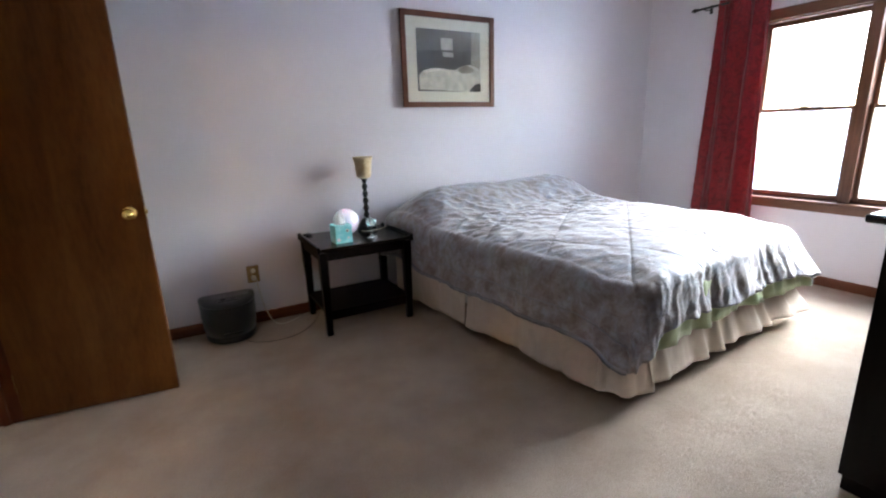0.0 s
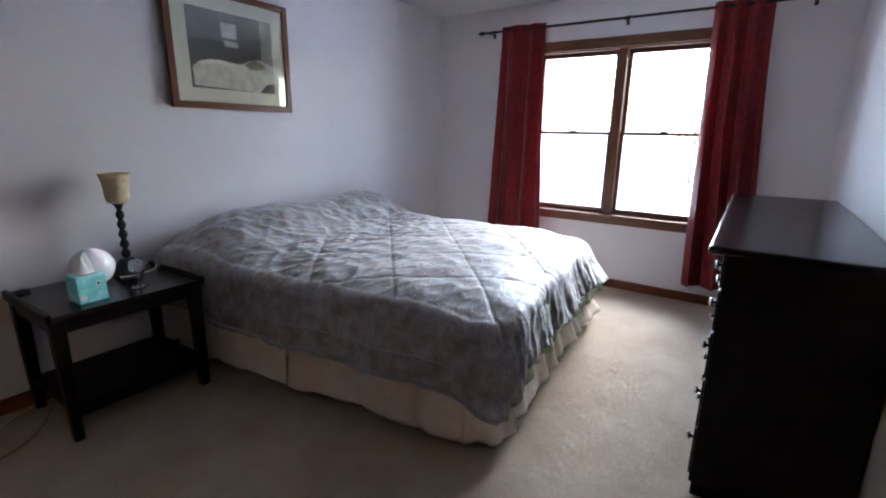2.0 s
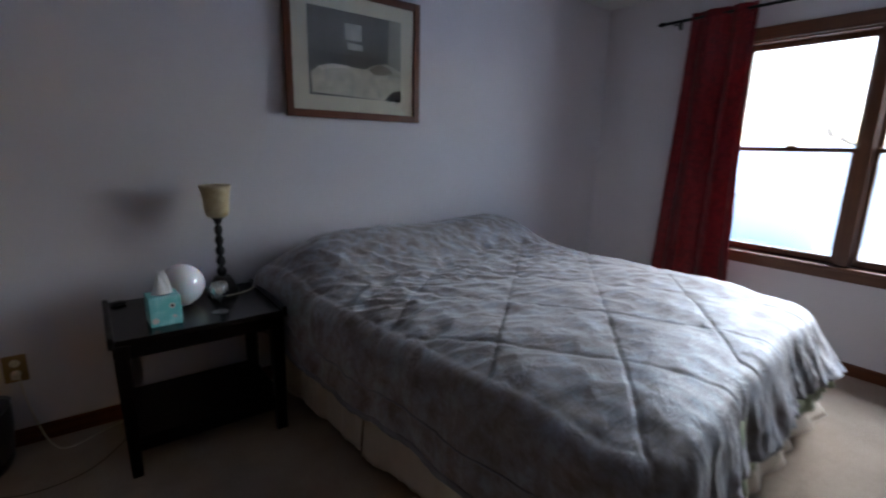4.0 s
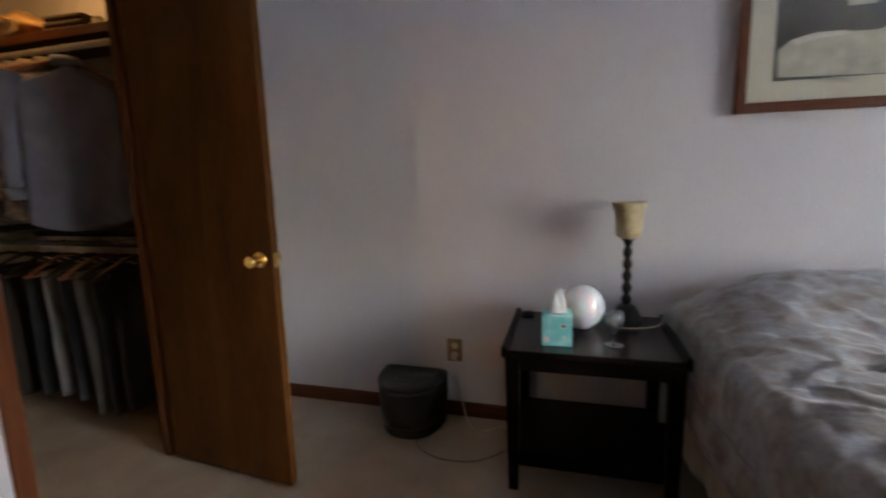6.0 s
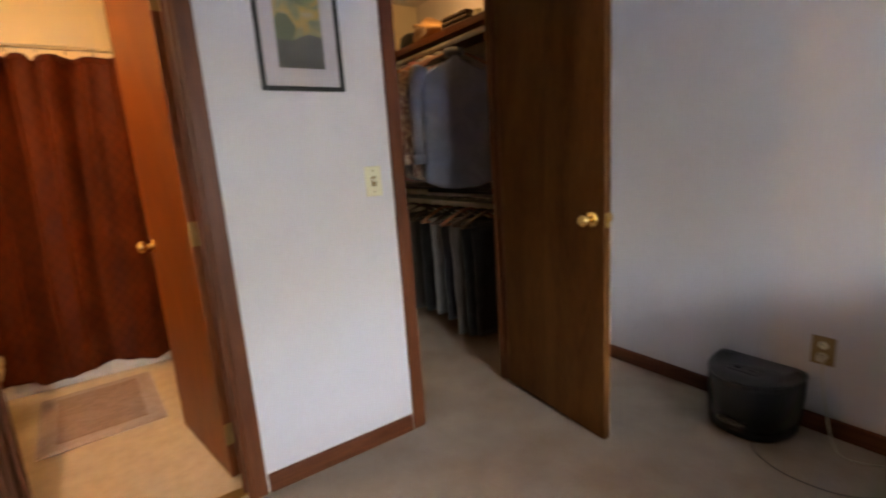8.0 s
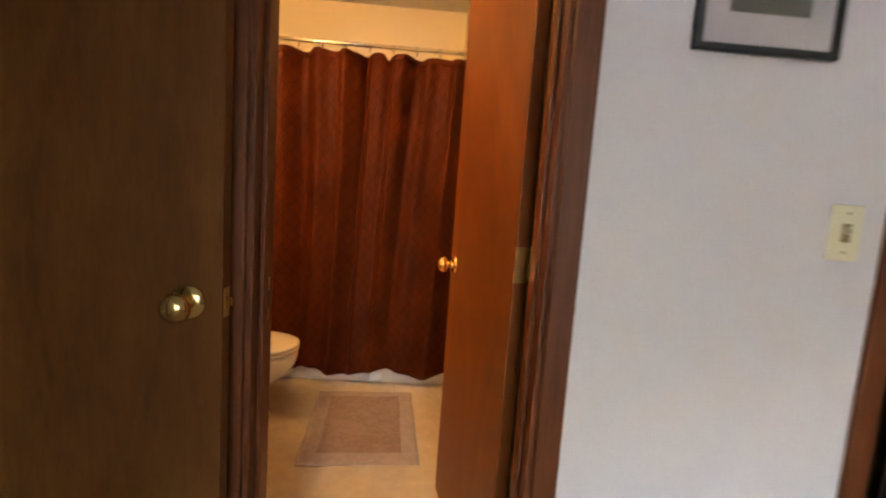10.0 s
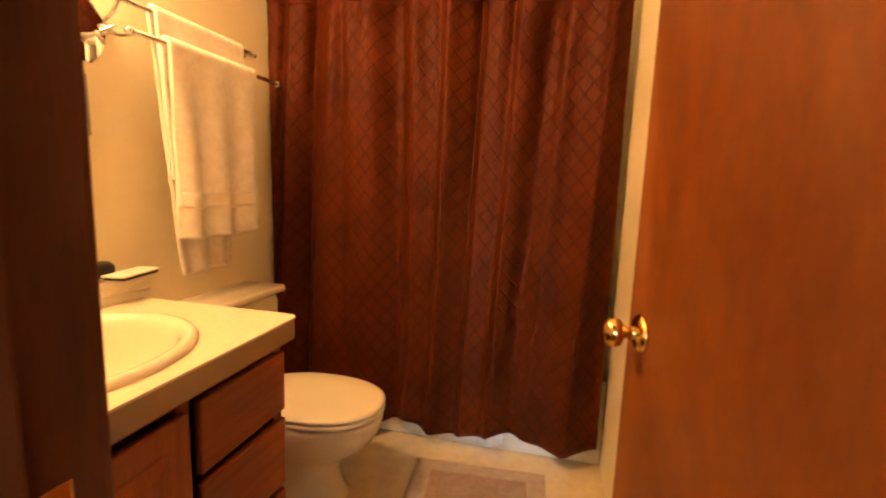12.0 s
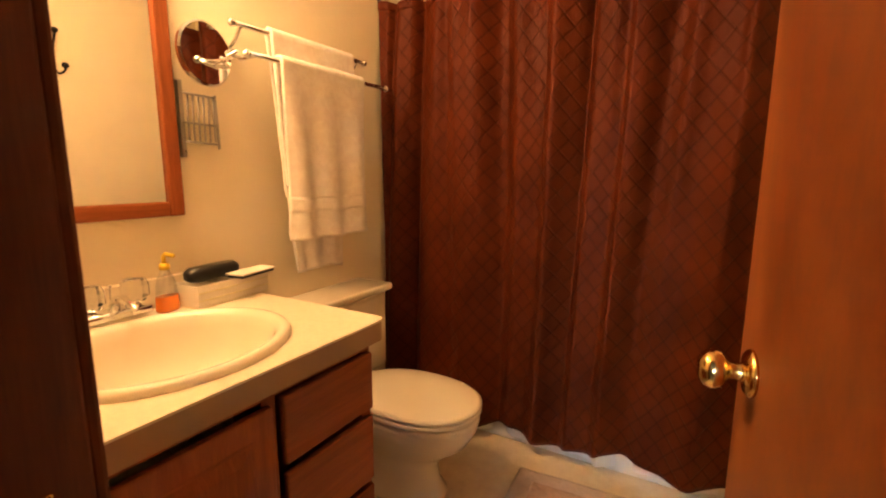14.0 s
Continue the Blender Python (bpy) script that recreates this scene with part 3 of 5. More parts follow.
def neighbour_house(at, turn):
    th = thing("house", at, turn, "pale sided neighbouring house with a snowy pitched roof", "house")
    L, D, hw, hr = 13.0, 8.0, 2.7, 4.9
    bm = box(-L / 2, L / 2, -D / 2, D / 2, 0, hw)
    a = [bm.verts.new(p) for p in ((-L / 2, -D / 2, hw), (-L / 2, D / 2, hw), (-L / 2, 0, hr))]
    b = [bm.verts.new(p) for p in ((L / 2, -D / 2, hw), (L / 2, D / 2, hw), (L / 2, 0, hr))]
    bm.faces.new(a), bm.faces.new(b)
    part("wall", bm, M_SIDING, th)
    e = 0.5
    sl = (hr - hw) / (D / 2)
    for s in (-1, 1):
        def fn(u, v):
            y = s * (D / 2 + e) * (1 - v)
            return (-L / 2 - e + (L + 2 * e) * u, y, hr + 0.06 - abs(y) * sl + 0.05 * fuzz(u * 9, v * 5, s))
        bm, _ = grid(fn, 16, 8)
        thick(part("roof", bm, M_SNOW, th, "snow-covered roof slope"), 0.22)
    part("chimney", box(1.5, 2.3, 0.6, 1.3, hr - 1.0, hr + 0.9, 0.03), M_BARK, th)
    for x in (-4.2, -1.2, 1.8, 4.6):
        w = part("window", box(x - 0.5, x + 0.5, -D / 2 - 0.05, -D / 2, 0.9, 2.2, 0.01), M_WHITEPAINT, th)
        part("pane", box(x - 0.42, x + 0.42, -D / 2 - 0.06, -D / 2 - 0.05, 0.98, 2.12), M_GREYBLACK, w)
    return th


neighbour_house((34, 13.0, -3.2), 72)


def bare_tree(at, h, seed):
    rnd = random.Random(seed)
    th = thing("tree", at, 0, "bare winter tree with grey branches", "tree", "bare trees in the yard")
    trunk = [(0, 0, 0)]
    for i in range(1, 9):
        trunk.append((trunk[-1][0] + rnd.uniform(-0.12, 0.12), trunk[-1][1] + rnd.uniform(-0.12, 0.12), h * 0.55 * i / 8))
    part("trunk", tube(trunk, lambda v: 0.22 * (1 - 0.65 * v), 8), M_BARK, th, "", True)
    bm = bmesh.new()

    def limb(p, d, length, r, depth):
        pts, q, dd = [p], Vector(p), Vector(d).normalized()
        for i in range(4):
            dd = (dd + Vector((rnd.uniform(-.25, .25), rnd.uniform(-.25, .25), rnd.uniform(-.05, .22)))).normalized()
            q = q + dd * length / 4
            pts.append(tuple(q))
        tube(pts, lambda v: r * (1 - 0.7 * v) + 0.006, 4, bm)
        if depth:
            for k in range(4):
                i = rnd.randint(1, 4)
                nd = dd + Vector((rnd.uniform(-1, 1), rnd.uniform(-1, 1), rnd.uniform(-.1, .7)))
                limb(pts[i], nd, length * rnd.uniform(.5, .7), r * 0.5, depth - 1)

    for k in range(9):
        i = rnd.randint(4, 8)
        a = rnd.uniform(0, 6.28)
        limb(trunk[i], (math.cos(a), math.sin(a), rnd.uniform(0.3, 1.2)), h * rnd.uniform(.28, .42), 0.09, 2)
    part("crown", bm, M_BARK, th, "bare branches and twigs")
    return th


for k, (x, y, h) in enumerate(((42, 29, 9), (46, 23, 8), (50, 6, 9), (40, -3, 8), (58, 14, 10))):
    bare_tree((x, y, -3.2), h, k)


# ---------------------------------------------------------------- bedroom things
# bed, turned a little away from the wall's square
BW, BL = 1.76, 2.01
BED_AT, BED_TURN = (1.858, 1.785, 0), 7.6
TOP = 0.655

bed = thing("bed", BED_AT, BED_TURN, "queen bed with a cream satin dust skirt on black castors", "bed")
part("box_spring", box(0.05, BW - 0.05, 0.05, BL - 0.23, 0.15, 0.36, 0.03), M_TICK, bed, "", True)
part("mattress", box(0.06, BW - 0.06, 0.07, BL - 0.23, 0.365, TOP - 0.09, 0.06, seg=4), M_TICK, bed, "", True)
for x in (0.25, 0.85, 1.50):
    for y in (0.09, 1.70):
        leg = part("leg", box(x - 0.018, x + 0.018, y - 0.018, y + 0.018, 0.045, 0.15, 0.003), M_BLACK, bed)
        part("castor", lathe([(0.001, -0.012), (0.022, -0.012), (0.024, 0), (0.022, 0.012), (0.001, 0.012)], 14, (x, y, 0.0235), "x"), M_BLACK, leg, "black castor", True)


def skirt_panel(p0, p1, out, folds, seed, z_top=0.37, z_low=0.055, flare=0.05, wide=0.0, deep=0.020):
    p0, p1, out = Vector((*p0, 0)), Vector((*p1, 0)), Vector((*out, 0))
    ln = (p1 - p0).length

    def fn(u, v):
        f = fuzz(u * folds * 1.3 + seed, 0.3, seed) * 0.85 + math.sin(2 * math.pi * u * folds + 4.5 * fuzz(u * 5, seed)) * 0.42
        d = (flare + wide * u ** 2) * v ** 1.3 + deep * f * v ** 0.6 + 0.006 * fuzz(u * 40, v * 3, seed)
        p = p0.lerp(p1, u) + out * d
        low = z_low + 0.014 * fuzz(u * 6, 1.7, seed)
        return (p.x, p.y, z_top + (low - z_top) * v)

    bm, _ = grid(fn, int(ln * 90), 14)
    return thick(part("skirt_panel", bm, M_SATIN, bed, "gathered cream satin skirt", True), 0.003)


skirt_panel((0.0, 1.99), (0.0, 1.135), (-1, 0), 2.3, 3.1, flare=0.012)
skirt_panel((0.0, 1.105), (-0.01, 0.115), (-1, 0), 2.1, 7.7, flare=0.02)
skirt_panel((0.115, -0.005), (BW + 0.02, 0.0), (0, -1), 8.5, 1.2, z_low=0.085, flare=0.06, wide=0.13, deep=0.034)
skirt_panel((BW, 0.0), (BW, 1.75), (1, 0), 6, 9.4, flare=0.05)


def skirt_corner(u, v):
    """The rounded, gathered corner of the skirt at the foot."""
    a = math.pi * (0.98 + 0.55 * u)
    d = 0.122 + 0.050 * v ** 1.2 * (0.5 + 0.5 * u) + 0.012 * math.sin(13 * u + 1.0) * v ** 0.6 + 0.004 * fuzz(u * 9, v * 3, 5)
    return (0.115 + d * math.cos(a), 0.115 + d * math.sin(a), 0.37 + (0.066 + 0.008 * fuzz(u * 5, 2.2) - 0.37) * v)


bm, _ = grid(skirt_corner, 40, 14)
thick(part("skirt_corner", bm, M_SATIN, bed, "gathered cream satin corner", True), 0.003)


def drape(z_top, over_l, over_f, over_r, seed, quilt, foot_folds):
    """A cover laid on the bed: it bends over three edges, gathers at the foot and swells over the pillows."""
    head, rc = 0.02, 0.12

    def fn(u, v):
        s = -over_l + (BW + over_l + over_r) * u
        t = -over_f + (BL - head - 0.134 * min(max(s, 0), BW) + over_f) * v
        # plan of the bed with round corners at the foot
        x, y = min(max(s, 0), BW), max(t, 0)
        os_, ot = s - x, t - y
        cx = rc if s < rc else BW - rc if s > BW - rc else None
        if cx is not None and t < rc:
            vx, vy = s - cx, t - rc
            far = math.hypot(vx, vy)
            if far > rc:
                c_, f_ = vx / far, vy / far
                side = over_l if vx < 0 else over_r
                edge = min((rc + side) / max(abs(c_), 1e-6), (rc + over_f) / max(abs(f_), 1e-6)) - rc
                reach = side * c_ ** 2 + over_f * f_ ** 2 + 0.10 * (2 * c_ * f_) ** 2
                d = (far - rc) * reach / edge
                x, y, os_, ot = cx + c_ * rc, rc + f_ * rc, c_ * d, f_ * d
            else:
                x, y, os_, ot = s, t, 0.0, 0.0
        d = math.hypot(os_, ot)
        z = z_top
        # pillows under the cover and the dip before them
        px = max(0, 1 - abs((x - BW * 0.51) / (BW * 0.57)) ** 4)
        pc = 1.775 - 0.06 * x
        py = math.exp(-((y - pc) / 0.215) ** 2) if y < pc else math.exp(-((y - pc) / 0.32) ** 2)
        z += quilt * (0.188 * px * py + 0.015 * math.sin(x * 5.2) * py)
        z -= 0.045 * max(0, (0.42 - y) / 0.42) ** 2
        z -= 0.035 * (max(0, (x - BW + 0.30) / 0.30) ** 2 + max(0, (0.22 - x) / 0.22) ** 2)
        # stitched diamonds
        if quilt:
            a, b = (x * 0.87 + y * 0.50) / 0.43, (-x * 0.55 + y * 0.84) / 0.40
            q = min(abs(a - round(a)), abs(b - round(b)))
            puff = min(1.0, q / 0.018) ** 0.7
            z += 0.0085 * (puff - 1) * min(1.0, max(0.0, (1.62 - y) / 0.35)) + 0.006 * min(1, q / 0.3) + 0.005 * fuzz(a * 5.5, b * 5.5, seed) * max(0, 1 - q / 0.22)
            z += 0.010 * fuzz(x * 4.1, y * 4.1, seed)
            wr = math.exp(-((y - 1.39) / 0.28) ** 2)
            z += wr * 0.013 * (0.45 - abs(fuzz(x * 2.2 + y * 4.5, y * 9 - x * 6, seed + 3)) * 1.6)
            wide = math.exp(-((y - 1.24) / 0.42) ** 2)
            z += (0.004 + 0.009 * wide) * (0.4 - abs(fuzz(x * 5 + y * 13, y * 4 - x * 7, seed + 11)) * 1.7)
            z += 0.006 * (0.4 - abs(fuzz(x * 6, y * 5, seed + 5)) * 1.5)
            # sharp drawn creases, long along the slant of the cover
            la, lb = x * 0.86 - y * 0.50, x * 0.50 + y * 0.86
            bend_ = 0.35 * fuzz(la * 2.1, lb * 2.3, seed + 21)
            ridge = max(0.0, 1 - 3.4 * abs(fuzz(la * 2.6, (lb + bend_ * 0.22) * 11.0, seed + 17))) ** 1.4
            fine = max(0.0, 1 - 3.8 * abs(fuzz(la * 5.0 + 3, (lb - bend_ * 0.15) * 20.0, seed + 29))) ** 1.5
            band = math.exp(-((y - 1.30) / 0.30) ** 2)
            patch = max(0.0, min(1.0, 0.55 + 1.6 * fuzz(x * 1.7, y * 1.9, seed + 31)))
            z += ridge * patch * (0.003 + 0.014 * band) + fine * patch * (0.0015 + 0.006 * band)
        if d > 0:
            r = 0.075
            dirx, diry = os_ / d, ot / d
            bend = min(d / r, math.pi / 2)
            out = r * math.sin(bend) + max(0, d - r * math.pi / 2) * ((0.16 + 0.06 * (ot / d) ** 2) if quilt else 0.05)
            drop = r * (1 - math.cos(bend)) + max(0, d - r * math.pi / 2) * 0.99
            hang = min(1, d / 0.30)
            foot = (ot / d) ** 2
            out += foot * 0.13 * (x / BW) ** 2 * hang ** 1.5
            lean = s + 0.45 * d * fuzz(s * 2.0, 7.7, seed)
            k = fuzz(lean * foot_folds, seed, 0.4) + 0.6 * fuzz(lean * foot_folds * 2.4, d * 3, 2.1) + 0.35 * fuzz(lean * foot_folds * 5, d * 5, 5.1)
            out += hang * foot * 0.034 * k + hang * foot * 0.022 * (0.3 - abs(fuzz((s + d * 1.1) * 9, (s - d) * 4, seed + 8)) * 1.7)
            drop += hang * foot * 0.020 * fuzz(s * 3.1, 3.3, seed)
            out += (1 - foot) * (hang * 0.030 * fuzz(t * 3.2, seed + 2, 0.9) + 0.012 * fuzz(t * 9, d * 9, seed))
            x, y = x + dirx * out, y + diry * out
            z -= drop
        return (x, y, z)

    return fn


comforter = thing("comforter", BED_AT, BED_TURN, "rumpled grey-blue floral quilted comforter spread over the bed and pillows", "comforter")
bm, _ = grid(drape(TOP + 0.02, 0.355, 0.29, 0.42, 2.0, 1, 5.0), 280, 280)
c = part("cover", bm, M_COMF, comforter, "", True)
thick(c, 0.022, -1)


def hem(path, r, name, mat, label):
    part(name, tube(path, r, 6), mat, comforter, label, True)


FN = drape(TOP + 0.02, 0.355, 0.29, 0.42, 2.0, 1, 5.0)
hem([FN(0, 1 - i / 120) for i in range(121)], 0.012, "side_hem", M_HEM, "rolled side hem")
hem([tuple(a + b for a, b in zip(FN(0.042, 1 - i / 120), (-0.001, 0, 0))) for i in range(118)], 0.004, "seam", M_HEM, "stitched seam above the hem")
blanket = thing("blanket", BED_AT, BED_TURN, "pale green blanket showing below the comforter at the foot", "blanket")
bm, _ = grid(drape(TOP - 0.045, 0.05, 0.315, 0.10, 6.0, 0, 5.0), 90, 60)
thick(part("cover", bm, M_GREEN, blanket, "", True), 0.006, -1)

# nightstand
ns = thing("nightstand", (0.885, 3.30, 0), 0.5, "dark espresso wooden nightstand with a low open shelf", "nightstand")
W, D, HT = 0.655, 0.525, 0.59
part("tabletop", box(0.012, W - 0.012, 0.0, D, HT - 0.024, HT, 0.004), M_ESPTOP, ns)
for x in (0.0, W - 0.022):
    part("side_lip", box(x, x + 0.022, -0.004, D + 0.004, HT - 0.03, HT + 0.014, 0.005), M_ESP["y"], ns, "raised rounded edge strip")
part("front_apron", box(0.05, W - 0.05, 0.018, 0.036, HT - 0.085, HT - 0.024, 0.002), M_ESP["x"], ns)
part("back_apron", box(0.05, W - 0.05, D - 0.036, D - 0.018, HT - 0.085, HT - 0.024, 0.002), M_ESP["x"], ns)
for x in (0.02, W - 0.038):
    part("side_apron", box(x, x + 0.018, 0.055, D - 0.055, HT - 0.085, HT - 0.03, 0.002), M_ESP["y"], ns)
for x in (0.012, W - 0.067):
    for y in (0.012, D - 0.067):
        bm = bmesh.new()
        q = [(x, y), (x + 0.055, y), (x + 0.055, y + 0.055), (x, y + 0.055)]
        lo = [(x + (0.010 if x < 0.3 else 0.004), y + 0.008), (x + 0.048, y + 0.008), (x + 0.048, y + 0.048), (x + (0.010 if x < 0.3 else 0.004), y + 0.048)]
        a = [bm.verts.new((*p, 0)) for p in lo]
        b = [bm.verts.new((*p, HT - 0.03)) for p in q]
        for i in range(4):
            bm.faces.new((a[i], a[(i + 1) % 4], b[(i + 1) % 4], b[i]))
        bm.faces.new(a), bm.faces.new(b)
        bmesh.ops.bevel(bm, geom=bm.edges[:], offset=0.003, segments=1, affect="EDGES")
        part("leg", bm, M_ESP["z"], ns)
part("shelf", box(0.03, W - 0.03, 0.03, D - 0.03, 0.14, 0.165, 0.003), M_ESP["x"], ns)
for y in (0.03, D - 0.045):
    part("shelf_rail", box(0.06, W - 0.065, y, y + 0.015, 0.105, 0.14, 0.002), M_ESP["x"], ns)

# table lamp
lamp = thing("table_lamp", (1.362, 3.705, HT), 0, "black turned table lamp with an amber glass torchiere shade", "lamp")
part("base", lathe([(0.001, 0.0), (0.070, 0.0), (0.072, 0.012), (0.066, 0.022), (0.062, 0.030), (0.050, 0.060), (0.040, 0.075), (0.034, 0.085)], 28), M_IRON, lamp, "", True)
stem = []
for i in range(57):
    z = 0.085 + 0.28 * i / 56
    b = abs(math.sin(math.pi * i / 56 * 5.5))
    stem.append((0.010 + 0.0115 * b ** 0.8 * (1.05 - 0.25 * i / 56), z))
part("stem", lathe(stem, 20), M_IRON, lamp, "black beaded stem", True)
part("cup", lathe([(0.016, 0.362), (0.026, 0.368), (0.030, 0.376), (0.026, 0.384)], 20), M_IRON, lamp, "", True)
shade = [(0.027, 0.372), (0.046, 0.380), (0.053, 0.398), (0.055, 0.430), (0.057, 0.465), (0.062, 0.495), (0.072, 0.524), (0.069, 0.524), (0.058, 0.492), (0.053, 0.462), (0.051, 0.430), (0.049, 0.400), (0.040, 0.386), (0.020, 0.380)]
part("shade", lathe(shade, 32), M_AMBER, lamp, "mottled amber glass bell shade", True)
cord = smooth_path([(1.385, 3.69, HT + 0.006), (1.30, 3.655, HT + 0.005), (1.37, 3.63, HT + 0.005), (1.47, 3.67, HT + 0.005), (1.515, 3.74, HT + 0.005)])
tagged(part("power_cord", tube(cord, 0.003, 6), M_CORD, None, "", True), "cream lamp cord looped on the nightstand", "cord")

# white ball lamp
ball = thing("globe_lamp", (1.18, 3.625, HT), 0, "glossy white opal glass globe lamp on the nightstand", "lamp")
R = 0.091
part("globe", lathe([(max(0.001, R * math.sin(a)), R * 1.02 - R * math.cos(a)) for a in [math.pi * i / 22 for i in range(2, 23)]], 32), M_OPAL, ball, "", True)
part("foot", lathe([(0.001, 0), (0.036, 0), (0.036, 0.006), (0.028, 0.009)], 24), M_CHROME, ball, "", True)

# tissue box
tb = thing("tissue_box", (1.03, 3.375, HT), 3, "teal cardboard tissue box with a tissue pulled up", "tissue box")
part("carton", box(0, 0.112, 0, 0.112, 0, 0.118, 0.003), M_TEAL, tb)
part("opening", lathe([(0.001, 0.1182), (0.032, 0.1182), (0.032, 0.1188), (0.001, 0.1188)], 20, (0.056, 0.056, 0)), M_DARKSLOT, tb)
for (cx, cz, rr) in ((0.080, 0.080, 0.011), (0.018, 0.025, 0.013), (0.085, 0.035, 0.007)):
    part("printed_flower", lathe([(0.001, -0.0006), (rr, -0.0006), (rr, 0.0), (0.001, 0.0)], 10, (cx, -0.0002, cz), "y"), M_PINK, tb)
part("printed_dot", lathe([(0.001, -0.0012), (0.006, -0.0012), (0.006, -0.0007), (0.001, -0.0007)], 10, (0.080, -0.0002, 0.080), "y"), M_DARKSLOT, tb)


def tissue(u, v):
    a = 2 * math.pi * u
    r = (0.036 - 0.026 * v) * (1 + 0.45 * math.sin(3 * a + 1) * v + 0.25 * fuzz(u * 6, v * 3, 5))
    return (0.056 + r * math.cos(a) * 1.1, 0.056 + r * math.sin(a) * 0.6, 0.112 + 0.085 * v + 0.020 * v * math.sin(2 * a + 0.6))


bm, _ = grid(tissue, 36, 10, None, True)
part("tissue", bm, M_TISSUE, tb, "white crumpled tissue", True)

# wine glass
glass = thing("goblet", (1.295, 3.435, HT), 0, "short-stemmed clear glass goblet on the nightstand", "glass")
part("foot", lathe([(0.001, 0.0), (0.036, 0.0), (0.036, 0.003), (0.012, 0.007), (0.006, 0.012), (0.001, 0.012)], 28), M_GOBLET, glass, "", True)
part("stem", lathe([(0.006, 0.0115), (0.005, 0.025), (0.008, 0.036), (0.005, 0.046), (0.010, 0.054)], 16), M_GOBLET, glass, "", True)
part("bowl", lathe([(0.009, 0.0535), (0.026, 0.064), (0.034, 0.082), (0.036, 0.105), (0.032, 0.130), (0.030, 0.130), (0.034, 0.105), (0.032, 0.083), (0.024, 0.067), (0.001, 0.060)], 28), M_GOBLET, glass, "", True)
# small black remote at the back corner
rc = thing("remote_control", (0.915, 3.755, HT), 20, "small black remote control on the nightstand", "remote")
part("case", box(0, 0.05, -0.02, 0.02, 0, 0.016, 0.005), M_BLACK, rc, "", True)
for i in range(3):
    part("button", box(0.010 + i * 0.012, 0.017 + i * 0.012, -0.006, 0.006, 0.016, 0.018, 0.001), M_GREYBLACK, rc)

# portable heater by the wall
ht = thing("portable_heater", (0.368, 3.775, 0), 0, "black plastic half-round portable heater standing by the wall", "heater")


def dshape(rx, ry, z, y_off=0.0):
    return [(rx * math.copysign(abs(math.cos(a)) ** 0.88, math.cos(a)), y_off - ry * max(0.0, math.sin(a)) ** 0.82, z) for a in [math.pi * i / 28 for i in range(29)]]


def dloft(levels, name, mat, parent, label=""):
    rows = [dshape(*l) for l in levels]
    n = len(rows) - 1
    bm, vs = grid(lambda u, v: rows[round(v * n)][min(28, round(u * 29))] if round(u * 29) < 29 else rows[round(v * n)][28], 29, n, None, True)
    bmesh.ops.remove_doubles(bm, verts=bm.verts, dist=1e-5)
    loops = [e for e in bm.edges if len(e.link_faces) == 1]
    if loops:
        bmesh.ops.holes_fill(bm, edges=loops)
    return part(name, bm, mat, parent, label, True)


body = dloft([(0.147, 0.214, 0.0), (0.155, 0.226, 0.008), (0.155, 0.226, 0.034), (0.147, 0.217, 0.042), (0.158, 0.233, 0.052), (0.167, 0.247, 0.15), (0.169, 0.249, 0.225), (0.166, 0.245, 0.252)], "body", M_BLACK, ht)
dloft([(0.171, 0.251, 0.251), (0.171, 0.251, 0.262), (0.162, 0.239, 0.274), (0.138, 0.204, 0.280)], "lid", M_GREYBLACK, ht, "grey-black domed top")
part("control_panel", box(-0.06, 0.06, -0.19, -0.12, 0.278, 0.284, 0.004), M_BLACK, ht)
part("dial", lathe([(0.018, 0.284), (0.018, 0.291), (0.014, 0.293)], 18, (-0.028, -0.155, 0)), M_GREYBLACK, ht, "", True)
part("button", box(0.015, 0.045, -0.165, -0.145, 0.284, 0.289, 0.002), M_GREYBLACK, ht)
part("outlet_slot", box(-0.055, 0.055, -0.249, -0.20, 0.075, 0.085, 0.002), M_DARKSLOT, ht)

# wall plates and cords
ol = thing("wall_outlet", (0.558, Y_N, 0.355), 0, "brown plastic wall outlet plate with a plug in it", "outlet")
part("plate", box(-0.040, 0.040, -0.006, 0.0, -0.060, 0.060, 0.003), M_TANPLATE, ol)
for z in (0.024, -0.024):
    part("socket", lathe([(0.001, -0.0085), (0.016, -0.0085), (0.017, -0.006)], 18, (0, 0, z), "y"), M_IVORY, ol, "", True)
    for s in (-1, 1):
        part("slot", box(s * 0.006 - 0.001, s * 0.006 + 0.001, -0.0092, -0.0086, z - 0.005, z + 0.005), M_DARKSLOT, ol)
pl = part("plug", box(-0.014, 0.014, -0.036, -0.0087, -0.040, -0.012, 0.005), M_CORD, ol, "cream plug", True)
c1 = smooth_path([(0.57, 3.812, 0.335), (0.578, 3.80, 0.25), (0.60, 3.80, 0.12), (0.64, 3.76, 0.02), (0.70, 3.70, 0.008), (0.82, 3.76, 0.008), (0.95, 3.83, 0.008)])
tagged(part("power_cord", tube(c1, 0.0035, 6), M_CORD, None, "", True), "cream cord hanging from the outlet to the carpet", "cord")
c2 = smooth_path([(0.42, 3.60, 0.010), (0.47, 3.50, 0.008), (0.60, 3.44, 0.008), (0.76, 3.47, 0.008), (0.88, 3.60, 0.008), (0.97, 3.78, 0.008)])
tagged(part("power_cord", tube(c2, 0.0026, 6), M_DKCORD, None, "", True), "dark brown heater cord lying on the carpet", "cord")

